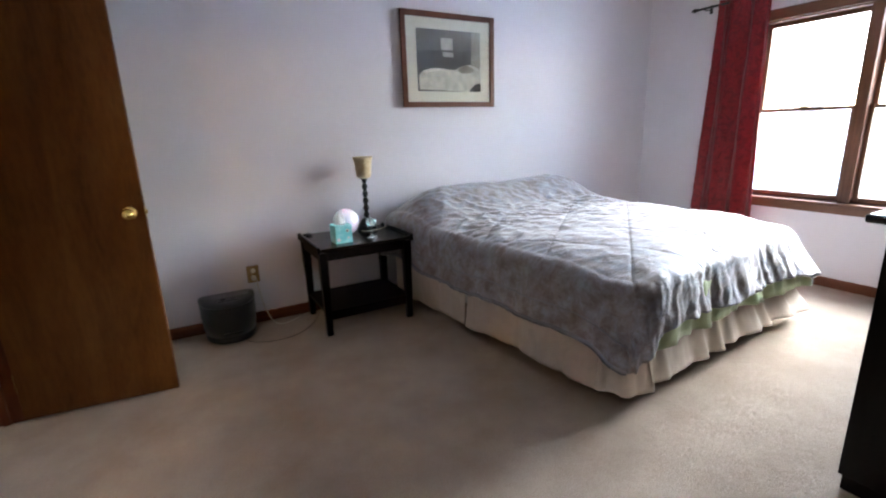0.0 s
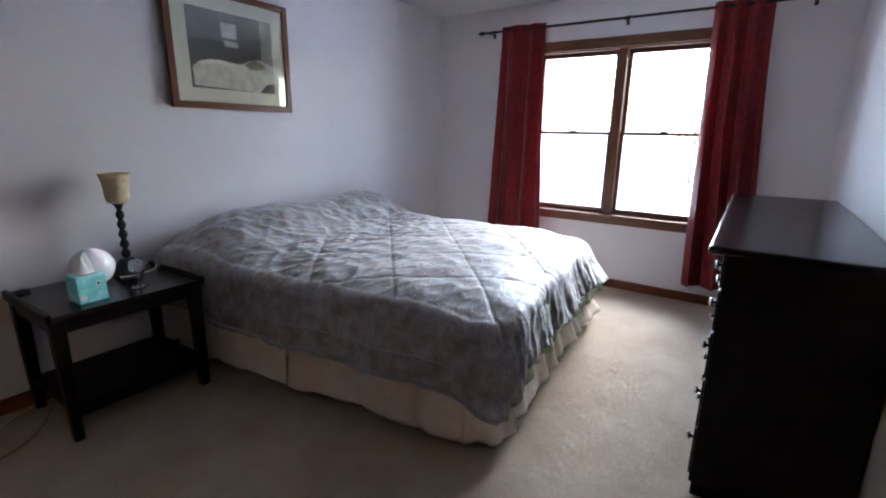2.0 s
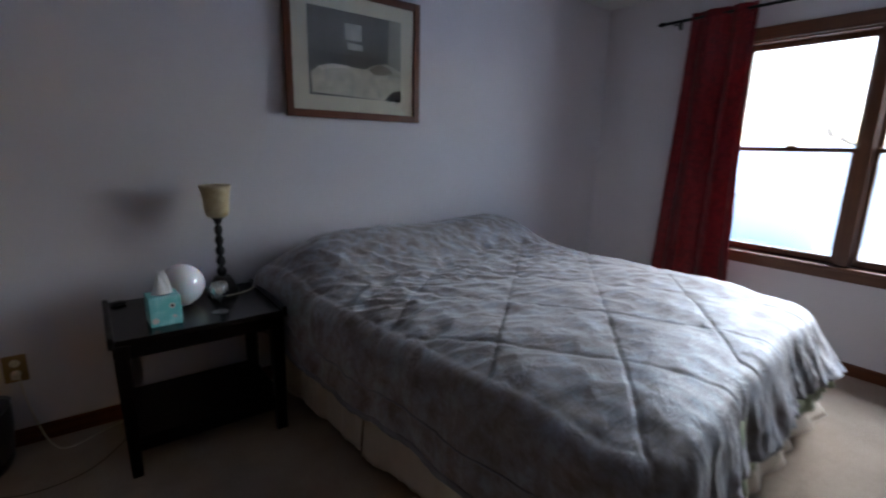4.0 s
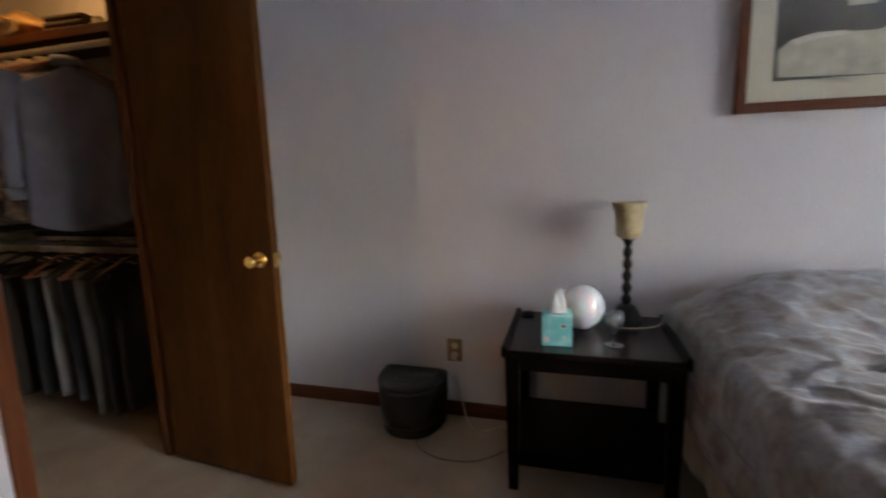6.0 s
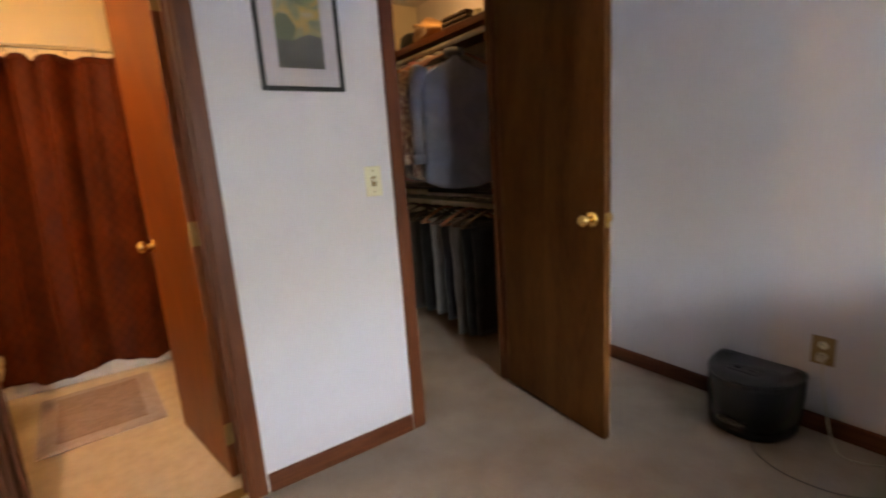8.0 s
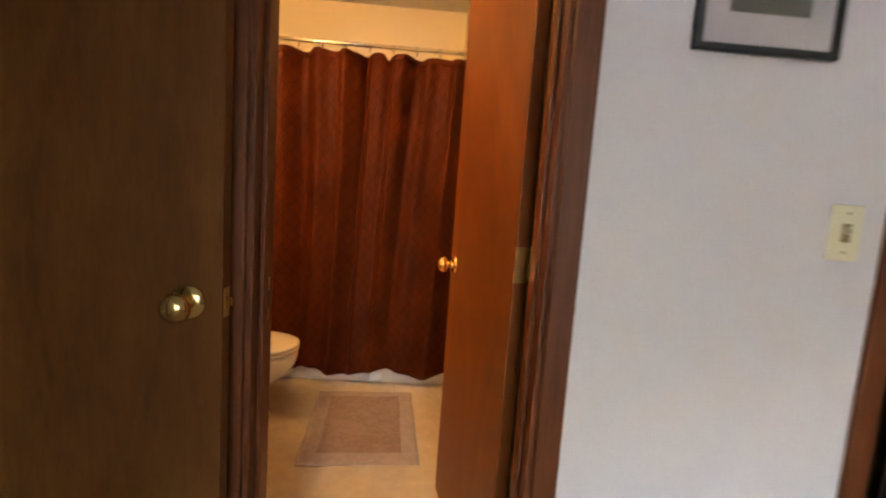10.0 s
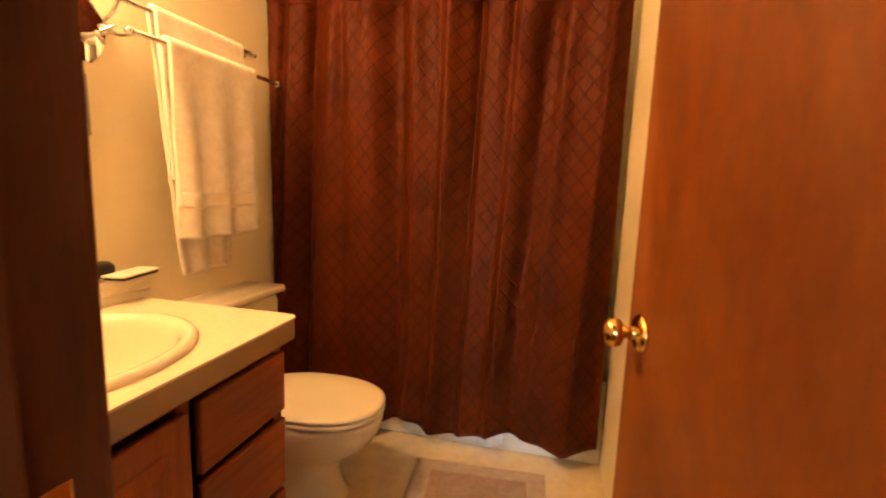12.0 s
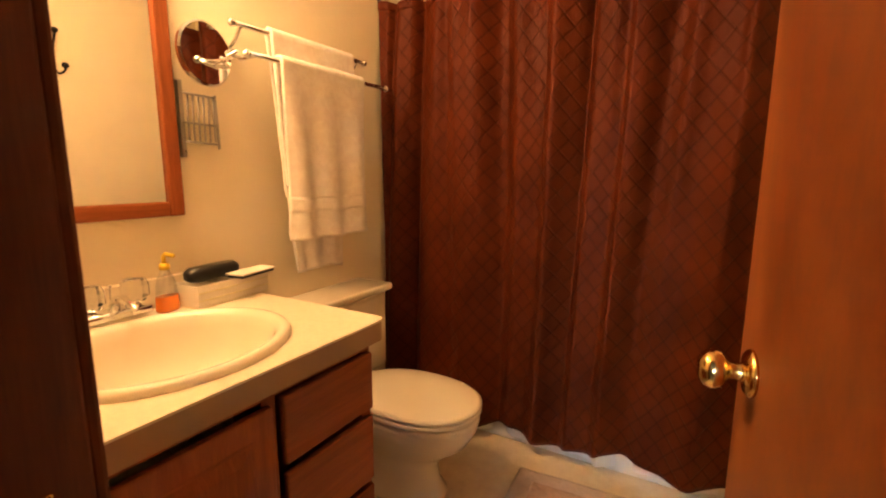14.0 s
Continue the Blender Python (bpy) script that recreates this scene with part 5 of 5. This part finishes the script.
ct = thing("countertop", (0, 0, 0), 0, "cream laminate vanity countertop with rounded corner and edge browned for shade", "countertop")


def counter_outline(x0, x1, y0, y1, r):
    pts = [(x1, y0), (x1, y1)]
    pts += [(x0 + r - r * math.sin(a), y1 - r + r * math.cos(a)) for a in [math.pi / 2 * i / 8 for i in range(9)]]
    return pts + [(x0, y0)]


def band_ring(outer, inner, z0, z1):
    bm = bmesh.new()
    rows = [[bm.verts.new((x, y, z)) for x, y in pts] for pts, z in ((outer, z0), (outer, z1), (inner, z1), (inner, z0))]
    n = len(outer)
    for k in range(4):
        a, b = rows[k], rows[(k + 1) % 4]
        for i in range(n):
            j = (i + 1) % n
            bm.faces.new((a[i], a[j], b[j], b[i]))
    return bm


# front edge is cream too; its brown stands for shade
part("edge_band", band_ring(counter_outline(-1.510, -0.705, 0.275, 0.900, 0.030), counter_outline(-1.490, -0.725, 0.290, 0.880, 0.012), 0.752, 0.803), M_LAMSHADED, ct, "cream laminate edge coloured brown for its shade")
SCX, SCY, SA, SB = -1.090, 0.618, 0.272, 0.238


def counter_top(u, v):
    """The slab's upper face as a ring between the bowl's cut-out and the outline."""
    a = 2 * math.pi * u
    c, s = math.cos(a), math.sin(a)
    inner = (SCX + SA * 0.93 * c, SCY + SB * 0.93 * s)
    x0, x1, y0, y1 = -1.512, -0.703, 0.275, 0.902
    k = min(((x1 - SCX) if c > 0 else (SCX - x0)) / max(abs(c), 1e-6), ((y1 - SCY) if s > 0 else (SCY - y0)) / max(abs(s), 1e-6))
    outer = [SCX + c * k, SCY + s * k]
    r = 0.03
    if outer[0] < x0 + r and outer[1] > y1 - r:
        w = Vector((outer[0] - x0 - r, outer[1] - y1 + r))
        w = w.normalized() * r if w.length > r else w
        outer = [x0 + r + w.x, y1 - r + w.y]
    i = round(v * 3)
    if i == 0:
        return (*inner, 0.8035)
    if i == 1:
        return (*inner, 0.8085)
    if i == 2:
        return (*outer, 0.8085)
    return (*outer, 0.8035)


bm, _ = grid(counter_top, 144, 3, None, True)
part("slab", bm, M_LAM, ct, "cream laminate top")
part("backsplash", box(-1.510, -0.705, 0.270, 0.287, 0.8085, 0.895, 0.003), M_LAM, ct)

sink = thing("sink", (SCX, SCY, 0.8085), 0, "bone-coloured oval drop-in washbasin", "sink")
ringz = [(1.0, 0.0), (1.005, 0.008), (0.985, 0.016), (0.94, 0.019), (0.89, 0.016), (0.85, 0.004), (0.82, -0.02), (0.76, -0.07), (0.62, -0.125), (0.40, -0.148), (0.12, -0.152)]
bm, vs = grid(lambda u, v: ((SA * ringz[round(v * 10)][0]) * math.cos(2 * math.pi * u), (SB * ringz[round(v * 10)][0]) * math.sin(2 * math.pi * u) + 0.012 * (1 - ringz[round(v * 10)][0]), ringz[round(v * 10)][1]), 72, 10, None, True)
part("basin", bm, M_PORC, sink, "", True)
part("drain", lathe([(0.001, -0.150), (0.024, -0.150), (0.030, -0.1525), (0.034, -0.156)], 22), M_CHROME, sink, "chrome drain", True)
part("overflow", lathe([(0.001, -0.002), (0.008, -0.002), (0.009, 0.0)], 14, (0, SB * 0.80, -0.05), "y"), M_DARKSLOT, sink)

fa = thing("faucet", (-1.115, 0.338, 0.822), 0, "chrome two-handle faucet with clear acrylic knobs", "faucet")
part("base_plate", box(-0.084, 0.084, -0.028, 0.028, 0, 0.024, 0.009), M_CHROME, fa, "", True)
part("spout", tube(smooth_path([(0, 0, 0.015), (0, 0.010, 0.045), (0, 0.045, 0.056), (0, 0.095, 0.046), (0, 0.110, 0.034)], 6), lambda v: 0.013 - 0.004 * v, 14), M_CHROME, fa, "", True)
part("lift_rod", lathe([(0.002, 0.02), (0.002, 0.075), (0.006, 0.078), (0.006, 0.086), (0.001, 0.088)], 10, (0, -0.014, 0)), M_CHROME, fa, "", True)
for s in (-1, 1):
    part("stem", lathe([(0.014, 0.018), (0.014, 0.028), (0.009, 0.030), (0.009, 0.040)], 14, (s * 0.052, 0, 0)), M_CHROME, fa, "", True)
    part("knob", lathe([(0.001, 0.036), (0.026, 0.037), (0.033, 0.048), (0.033, 0.078), (0.026, 0.094), (0.001, 0.097)], 9, (s * 0.052, 0, 0)), M_GLASS, fa, "clear faceted acrylic knob")

so = thing("soap_bottle", (-1.250, 0.335, 0.8085), 12, "orange liquid soap bottle with yellow pump", "soap bottle")
part("soap", loft([(0, 0, 0.030, 0.018, 0.0), (0, 0, 0.033, 0.020, 0.006), (0, 0, 0.031, 0.019, 0.042), (0, 0, 0.031, 0.019, 0.043)], 28, None, 2.6), M_ORANGE, so, "orange soap", True)
part("bottle", loft([(0, 0, 0.0305, 0.0185, 0.0435), (0, 0, 0.029, 0.018, 0.075), (0, 0, 0.020, 0.014, 0.100), (0, 0, 0.011, 0.011, 0.112), (0, 0, 0.011, 0.011, 0.120)], 28, None, 2.4), M_THIN, so, "clear upper bottle", True)
part("collar", lathe([(0.014, 0.118), (0.014, 0.132), (0.008, 0.136)], 16), M_YELLOW, so, "", True)
part("pump", tube([(0, 0, 0.134), (0, 0, 0.156), (0, 0.006, 0.161), (0, 0.036, 0.158)], 0.006, 10), M_YELLOW, so, "yellow pump head", True)

tr = thing("plastic_tray", (-1.415, 0.350, 0.8085), 4, "cream plastic basket holding a black case and papers", "tray")
part("floor", box(-0.125, 0.125, -0.052, 0.052, 0, 0.004, 0.002), M_IVORY, tr)
for y in (-0.052, 0.048):
    part("side", box(-0.125, 0.125, y, y + 0.004, 0.004, 0.066, 0.0015), M_PAPER, tr)
for x in (-0.125, 0.121):
    part("end", box(x, x + 0.004, -0.048, 0.048, 0.004, 0.066, 0.0015), M_PAPER, tr)
for z in (0.022, 0.044):
    part("rib", box(-0.126, 0.126, 0.052, 0.054, z, z + 0.004, 0.001), M_IVORY, tr)
cs = thing("glasses_case", (-1.392, 0.333, 0.8755), 6, "black spectacle case lying on the basket", "case")
part("shell", loft([(0, 0, 0.078, 0.022, 0.0), (0, 0, 0.090, 0.030, 0.009), (0, 0, 0.090, 0.030, 0.028), (0, 0, 0.078, 0.022, 0.040)], 32, None, 3.2), M_BLACK, cs, "", True)
bk = thing("notepad", (-1.485, 0.392, 0.8755), 10, "white notepad with a dark edge on the basket", "notepad")
bm = box(-0.068, 0.068, -0.030, 0.030, 0, 0.008, 0.002)
part("cover", bm, M_BLACK, bk)
part("page", box(-0.074, 0.074, -0.033, 0.033, 0.0082, 0.014, 0.002), M_PAPER, bk)

mi = thing("wall_mirror", (0, 0, 0), 0, "rectangular mirror in a reddish wooden frame over the vanity", "mirror")
mx0, mx1, mz0, mz1, mr = -1.347, -0.745, 1.067, 1.92, 0.042
for x in (mx0, mx1 - mr):
    part("frame_side", box(x, x + mr, 0.272, 0.298, mz0, mz1, 0.006), M_VANITY["z"], mi)
for z in (mz0, mz1 - mr):
    part("frame_rail", box(mx0 + mr, mx1 - mr, 0.272, 0.297, z, z + mr, 0.006), M_VANITY["x"], mi)
part("mirror_glass", box(mx0 + mr - 0.005, mx1 - mr + 0.005, 0.275, 0.284, mz0 + mr - 0.005, mz1 - mr + 0.005), M_MIRROR, mi, "silvered glass")

vl = thing("vanity_light", (0, 0.27, 2.08), 0, "chrome vanity light bar with bulbs above the mirror", "light")
part("back_plate", box(-1.42, -0.72, 0.0, 0.03, -0.05, 0.05, 0.006), M_CHROME, vl)
for k in range(3):
    part("socket", lathe([(0.030, 0.03), (0.030, 0.05), (0.022, 0.062)], 18, (-0.86 - 0.2 * k, 0, 0), "y"), M_CHROME, vl, "", True)

# shaving mirror on an arm
mg = thing("shaving_mirror", (-1.464, 0.27, 1.550), 0, "round chrome magnifying mirror on a wall arm", "mirror")
part("wall_plate", lathe([(0.001, 0.014), (0.022, 0.013), (0.026, 0.0)], 20, (-0.075, 0, 0.012), "y"), M_CHROME, mg, "", True)
part("arm", tube(smooth_path([(-0.075, 0.012, 0.012), (-0.070, 0.060, 0.012), (-0.055, 0.050, 0.0), (-0.045, 0.040, -0.008)], 6), 0.006, 10), M_CHROME, mg, "", True)
hd = part("head", bmesh.new(), M_CHROME, mg, "chrome mirror rim")
tilt = Matrix.Translation((0.028, 0.040, -0.016)) @ Matrix.Rotation(radians(7), 4, "Z")
bm = lathe([(0.086, -0.010), (0.092, -0.004), (0.092, 0.006), (0.086, 0.010), (0.084, 0.008)], 40, (0, 0, 0), "y", cap=True)
bmesh.ops.transform(bm, matrix=tilt, verts=bm.verts)
bm.to_mesh(hd.data), bm.free()
bm = lathe([(0.001, 0.0112), (0.085, 0.0112), (0.085, 0.0104), (0.001, 0.0104)], 40, (0, 0, 0), "y")
bmesh.ops.transform(bm, matrix=tilt, verts=bm.verts)
part("mirror_glass", bm, M_MIRROR, hd, "round mirror glass")
part("handle", tube([(-0.030, 0.065, -0.045), (0.012, 0.092, -0.030)], 0.006, 10), M_CHROME, mg, "", True)

# folded wire rack
rk = thing("wire_rack", (0.042, 0.27, -0.010), 0, "small folded chrome wire rack hung on the wall", "rack")
part("mount", box(-1.412, -1.398, 0, 0.024, 1.245, 1.462, 0.003), M_DULLCHROME, rk)
for i in range(6):
    x = -1.424 - i * 0.0165
    part("wire", tube([(x, 0.020, 1.292), (x + 0.004, 0.026, 1.36), (x - 0.003, 0.020, 1.425)], 0.003, 6), M_DULLCHROME, rk, "", True)
for z in (1.290, 1.345, 1.428):
    part("cross_wire", tube([(-1.412, 0.022, z), (-1.515, 0.022, z - 0.004)], 0.0035, 6), M_DULLCHROME, rk, "", True)
part("end_post", tube([(-1.516, 0.022, 1.272), (-1.512, 0.022, 1.432)], 0.004, 8), M_DULLCHROME, rk, "", True)

# double towel bar and towel
bar = thing("towel_rack", (0.06, 0.27, -0.008), 0, "double chrome towel bar on the bathroom wall", "towel bar")
part("upper_bar", tube([(-1.56, 0.085, 1.640), (-2.165, 0.085, 1.640)], 0.008, 12), M_CHROME, bar, "", True)
part("lower_bar", tube([(-1.56, 0.145, 1.545), (-2.235, 0.145, 1.545)], 0.008, 12), M_CHROME, bar, "", True)
for x in (-1.590, -2.120):
    part("bracket", tube(smooth_path([(x, 0.002, 1.580), (x, 0.05, 1.595), (x, 0.085, 1.640)], 5), 0.007, 10), M_CHROME, bar, "", True)
    part("bracket", tube(smooth_path([(x, 0.002, 1.575), (x, 0.075, 1.545), (x, 0.145, 1.545)], 5), 0.007, 10), M_CHROME, bar, "", True)
    part("wall_plate", lathe([(0.001, 0.010), (0.022, 0.009), (0.026, 0.0)], 18, (x, 0, 1.578), "y"), M_CHROME, bar, "", True)
    for yy, zz in ((0.085, 1.640), (0.145, 1.545)):
        part("ball_end", lathe([(0.001, -0.012), (0.010, -0.008), (0.013, 0), (0.010, 0.008), (0.001, 0.012)], 12, (x + (0.03 if x > -1.8 else -0.045 if yy < 0.1 else -0.115), yy, zz), "x"), M_CHROME, bar, "", True)


def towel(name, xl, xr, y, z, front, back, seed, label, gather=0.0):
    th = thing(name, (0.06, 0.27, -0.008), 0, label, "towel")

    def fn(u, v):
        s = -back + (front + back) * v
        x = xl + (xr - xl) * u
        x += (xl + (xr - xl) * 0.45 - x) * gather * (1.0 if s > 0 else 2.8) * min(1, abs(s) * 1.2)
        r = 0.016
        if s < -r * 1.57:
            p = (y - r, z + s + r * 1.57)
        elif s > r * 1.57:
            p = (y + r, z - s + r * 1.57)
        else:
            p = (y + r * math.sin(s / r), z + r * math.cos(s / r))
        k = min(1, max(0, abs(s) - 0.03) * 4)
        d = k * (0.012 * math.sin(u * 17 + seed + 2 * abs(s)) + 0.008 * fuzz(u * 5, s * 3, seed))
        if v > 0.985 or v < 0.015:
            d += 0.004
        return (x + 0.01 * fuzz(s * 4, u * 2, seed), p[0] + (d if s > 0 else d * 0.4 + 0.004 * k), p[1] - 0.02 * u * k * (front > 0.3) * 0 + 0.012 * fuzz(u * 3, 0.4, seed) * k)

    bm, _ = grid(fn, 50, 110)
    thick(part("terry_cloth", bm, M_TOWEL, th, "", True), 0.010)

    def band(u, v):
        w = 1 - (0.10 + 0.05 * v) * (front / (front + back)) * 1.6
        x, yy, zz = fn(u, w)
        return (x, yy + 0.0065, zz)

    bm, _ = grid(band, 50, 5)
    thick(part("border_band", bm, M_TOWEL, th, "woven border", True), 0.003)
    return th


towel("bath_towel", -2.080, -1.690, 0.085, 1.640, 0.55, 0.83, 2.0, "white bath towel hung over the upper bar", 0.14)
towel("hand_towel", -2.070, -1.672, 0.145, 1.545, 0.60, 0.42, 5.0, "white terry towel folded over the lower bar", 0.08)

# toilet
TX = -1.885
to = thing("toilet", (TX, 0, 0), 0, "bone-coloured close-coupled toilet with closed lid", "toilet")
part("tank", box(-0.225, 0.225, 0.285, 0.455, 0.352, 0.695, 0.03, seg=4), M_PORC, to, "", True)
part("tank_lid", box(-0.242, 0.242, 0.277, 0.472, 0.695, 0.727, 0.012, seg=3), M_PORC, to, "", True)
lev = part("flush_lever", lathe([(0.012, 0.465), (0.012, 0.474), (0.001, 0.476)], 14, (0.16, 0, 0.665), "y"), M_CHROME, to, "", True)
part("lever_arm", box(0.10, 0.165, 0.476, 0.484, 0.658, 0.672, 0.003), M_CHROME, lev)
part("bowl", loft([(0, 0.64, 0.118, 0.225, 0.0), (0, 0.64, 0.122, 0.230, 0.015), (0, 0.635, 0.104, 0.205, 0.055), (0, 0.635, 0.098, 0.195, 0.13), (0, 0.655, 0.118, 0.22, 0.18), (0, 0.69, 0.155, 0.26, 0.235), (0, 0.715, 0.176, 0.268, 0.29), (0, 0.72, 0.181, 0.272, 0.325), (0, 0.72, 0.181, 0.272, 0.340), (0, 0.72, 0.172, 0.262, 0.351)], 44, None, 2.15), M_PORC, to, "", True)
part("shelf", box(-0.12, 0.12, 0.30, 0.56, 0.26, 0.351, 0.03, seg=3), M_PORC, to, "", True)
part("seat", loft([(0, 0.735, 0.178, 0.255, 0.352), (0, 0.735, 0.186, 0.262, 0.357), (0, 0.735, 0.186, 0.262, 0.367), (0, 0.735, 0.180, 0.256, 0.372)], 44, None, 2.2), M_PORC, to, "", True)
part("lid", loft([(0, 0.735, 0.180, 0.256, 0.374), (0, 0.735, 0.187, 0.263, 0.378), (0, 0.735, 0.186, 0.262, 0.387), (0, 0.735, 0.172, 0.248, 0.393), (0, 0.735, 0.10, 0.16, 0.396)], 44, None, 2.2), M_PORC, to, "closed lid", True)
for s in (-1, 1):
    part("seat_hinge", box(s * 0.07 - 0.018, s * 0.07 + 0.018, 0.470, 0.505, 0.352, 0.385, 0.006), M_PORC, to, "", True)
    part("bolt_cap", lathe([(0.014, 0.0), (0.014, 0.012), (0.008, 0.020), (0.001, 0.021)], 14, (s * 0.118, 0.62, 0.004)), M_PORC, to, "", True)

# bathtub, shower rod and curtain
tub = thing("bathtub", (0, 0, 0), 0, "white enamelled built-in bathtub", "bathtub")
TX0, TX1, TY0, TY1, TH = -2.998, -2.372, 0.272, 1.798, 0.40
part("apron", box(TX1 - 0.03, TX1, TY0, TY1, 0, TH - 0.03, 0.008), M_TUB, tub, "front apron")


def tubfn(u, v):
    a = 2 * math.pi * u
    c, s = math.cos(a), math.sin(a)
    k = 6.0
    q = (abs(c) ** k + abs(s) ** k) ** (-1 / k)
    cx, cy, hx, hy = (TX0 + TX1) / 2, (TY0 + TY1) / 2, (TX1 - TX0) / 2, (TY1 - TY0) / 2
    lev = [(1, TH - 0.03), (1, TH), (0.84, TH), (0.80, TH - 0.02), (0.74, 0.16), (0.62, 0.09), (0.05, 0.085)]
    f, z = lev[round(v * 6)]
    return (cx + hx * f * c * q, cy + hy * (f if f > 0.95 else f * 1.06) * s * q, z)


bm, _ = grid(tubfn, 64, 6, None, True)
part("basin", bm, M_TUB, tub, "", True)
sr = thing("shower_rod", (-2.325, 0, 1.968), 0, "chrome shower curtain rod between the walls", "shower rod")
part("pole", tube([(0, 0.272, 0), (0, 1.798, 0)], 0.012, 14), M_CHROME, sr, "", True)
for y, s in ((0.272, 1), (1.798, -1)):
    part("flange", lathe([(0.032, 0), (0.030, 0.006 * s), (0.016, 0.020 * s)], 18, (0, y, 0), "y"), M_CHROME, sr, "", True)
sc = thing("shower_curtain", (-2.325, 0, 0), 0, "russet-brown quilted shower curtain hanging closed", "shower curtain")
CY0, CY1 = 0.292, 1.767


def curtain(u, v, white=0):
    y = CY0 + (CY1 - CY0) * u
    n = 9.0
    sag = abs(math.sin(math.pi * n * u))
    ztop = 1.932 - 0.010 * sag - 0.030 * math.exp(-((y - 1.322) / 0.012) ** 2)
    if white:
        zl = 0.030 + 0.010 * fuzz(u * 6, 4)
    else:
        zl = 0.078 + 0.018 * (y - 1.0) + 0.024 * math.sin(6.0 * y * 2.3 + 1.2) + 0.014 * fuzz(u * 7, 2)
    z = ztop + (zl - ztop) * v
    w = 0.35 + 0.65 * (1 - v * 0.35)
    ph = 2 * math.pi * (n * 0.5) * u + 3.2 * fuzz(u * 2.5, v * 0.5, 3)
    x = 0.034 * math.sin(ph) * w + 0.020 * math.sin(2.1 * ph + 0.8 + v) * w + 0.006 * math.sin(4.6 * ph + 2.0) * math.exp(-1.6 * v) + 0.012 * fuzz(u * 9, v * 2.5, 7) + 0.004 * fuzz(u * 40, v * 18, 1)
    x += 0.012 * math.exp(-v * 14) * math.cos(2 * math.pi * n * u)
    return (x - 0.033 * white + 0.020 * v * (1 - white), y + 0.010 * math.sin(ph * 2) * w, z)


bm, _ = grid(curtain, 260, 90)
thick(part("panel", bm, M_SHOWER, sc, "", True), 0.003)
bm, _ = grid(lambda u, v: curtain(u, v, 1), 140, 40)
thick(part("liner", bm, M_LINER, sc, "white plastic liner showing below the hem", True), 0.002)
bm, _ = grid(lambda u, v: tuple(a + b for a, b in zip(curtain(u, 0.002 + 0.018 * v), (0.004, 0, 0))), 260, 3)
thick(part("heading", bm, M_SHOWER, sc, "stitched heading", True), 0.003)
for i in range(12):
    y = CY0 + 0.02 + (CY1 - CY0 - 0.04) * i / 11
    ring = [(0.0 + 0.019 * math.sin(a), y + 0.006 * math.sin(a), 1.960 + 0.026 * math.cos(a)) for a in [2 * math.pi * j / 14 for j in range(15)]]
    part("ring", tube(ring, 0.0022, 6), M_CHROME, sc, "wire curtain ring", True)

# bath mat
rg = thing("bath_mat", (-1.85, 1.335, 0), 4.0, "taupe bath mat with a paler border on the vinyl", "rug")


def matfn(hx, hy, z, seed, r=0.03):
    def fn(u, v):
        x, y = -hx + 2 * hx * u, -hy + 2 * hy * v
        e = min(hx - abs(x), hy - abs(y))
        return (x + 0.004 * fuzz(x * 6, y * 6, seed), y + 0.006 * fuzz(x * 5, y * 4, seed + 4), z * min(1, 0.25 + e / 0.02) + 0.0025 * fuzz(x * 60, y * 60, seed))
    return fn


bm, _ = grid(matfn(0.365, 0.262, 0.010, 1), 90, 60)
thick(part("border", bm, M_RUGEDGE, rg, "paler woven border", True), 0.004, 1)
bm, _ = grid(matfn(0.300, 0.200, 0.017, 6), 90, 60)
part("centre", bm, M_RUG, rg, "taupe tufted centre", True)

# robe hook on the wall opposite the mirror
hk = thing("robe_hook", (-1.655, 1.800, 1.745), 180, "old brass double robe hook on the wall", "hook")
part("plate", lathe([(0.001, 0.006), (0.014, 0.005), (0.016, 0.0)], 16, (0, 0, -0.04), "y"), M_IRON, hk, "", True)
part("upper_hook", tube(smooth_path([(0, 0.004, -0.04), (0, 0.020, 0.02), (0.004, 0.05, 0.09), (0.004, 0.060, 0.115)], 6), 0.0055, 8), M_IRON, hk, "", True)
part("lower_hook", tube(smooth_path([(0, 0.004, -0.045), (0.014, 0.03, -0.075), (0.034, 0.04, -0.062), (0.040, 0.04, -0.04)], 6), 0.0055, 8), M_IRON, hk, "", True)
part("tip", lathe([(0.001, -0.015), (0.013, -0.009), (0.016, 0), (0.013, 0.009), (0.001, 0.015)], 12, (0.004, 0.060, 0.120)), M_IRON, hk, "", True)
part("tip", lathe([(0.001, -0.015), (0.013, -0.009), (0.016, 0), (0.013, 0.009), (0.001, 0.015)], 12, (0.040, 0.040, -0.034)), M_IRON, hk, "", True)
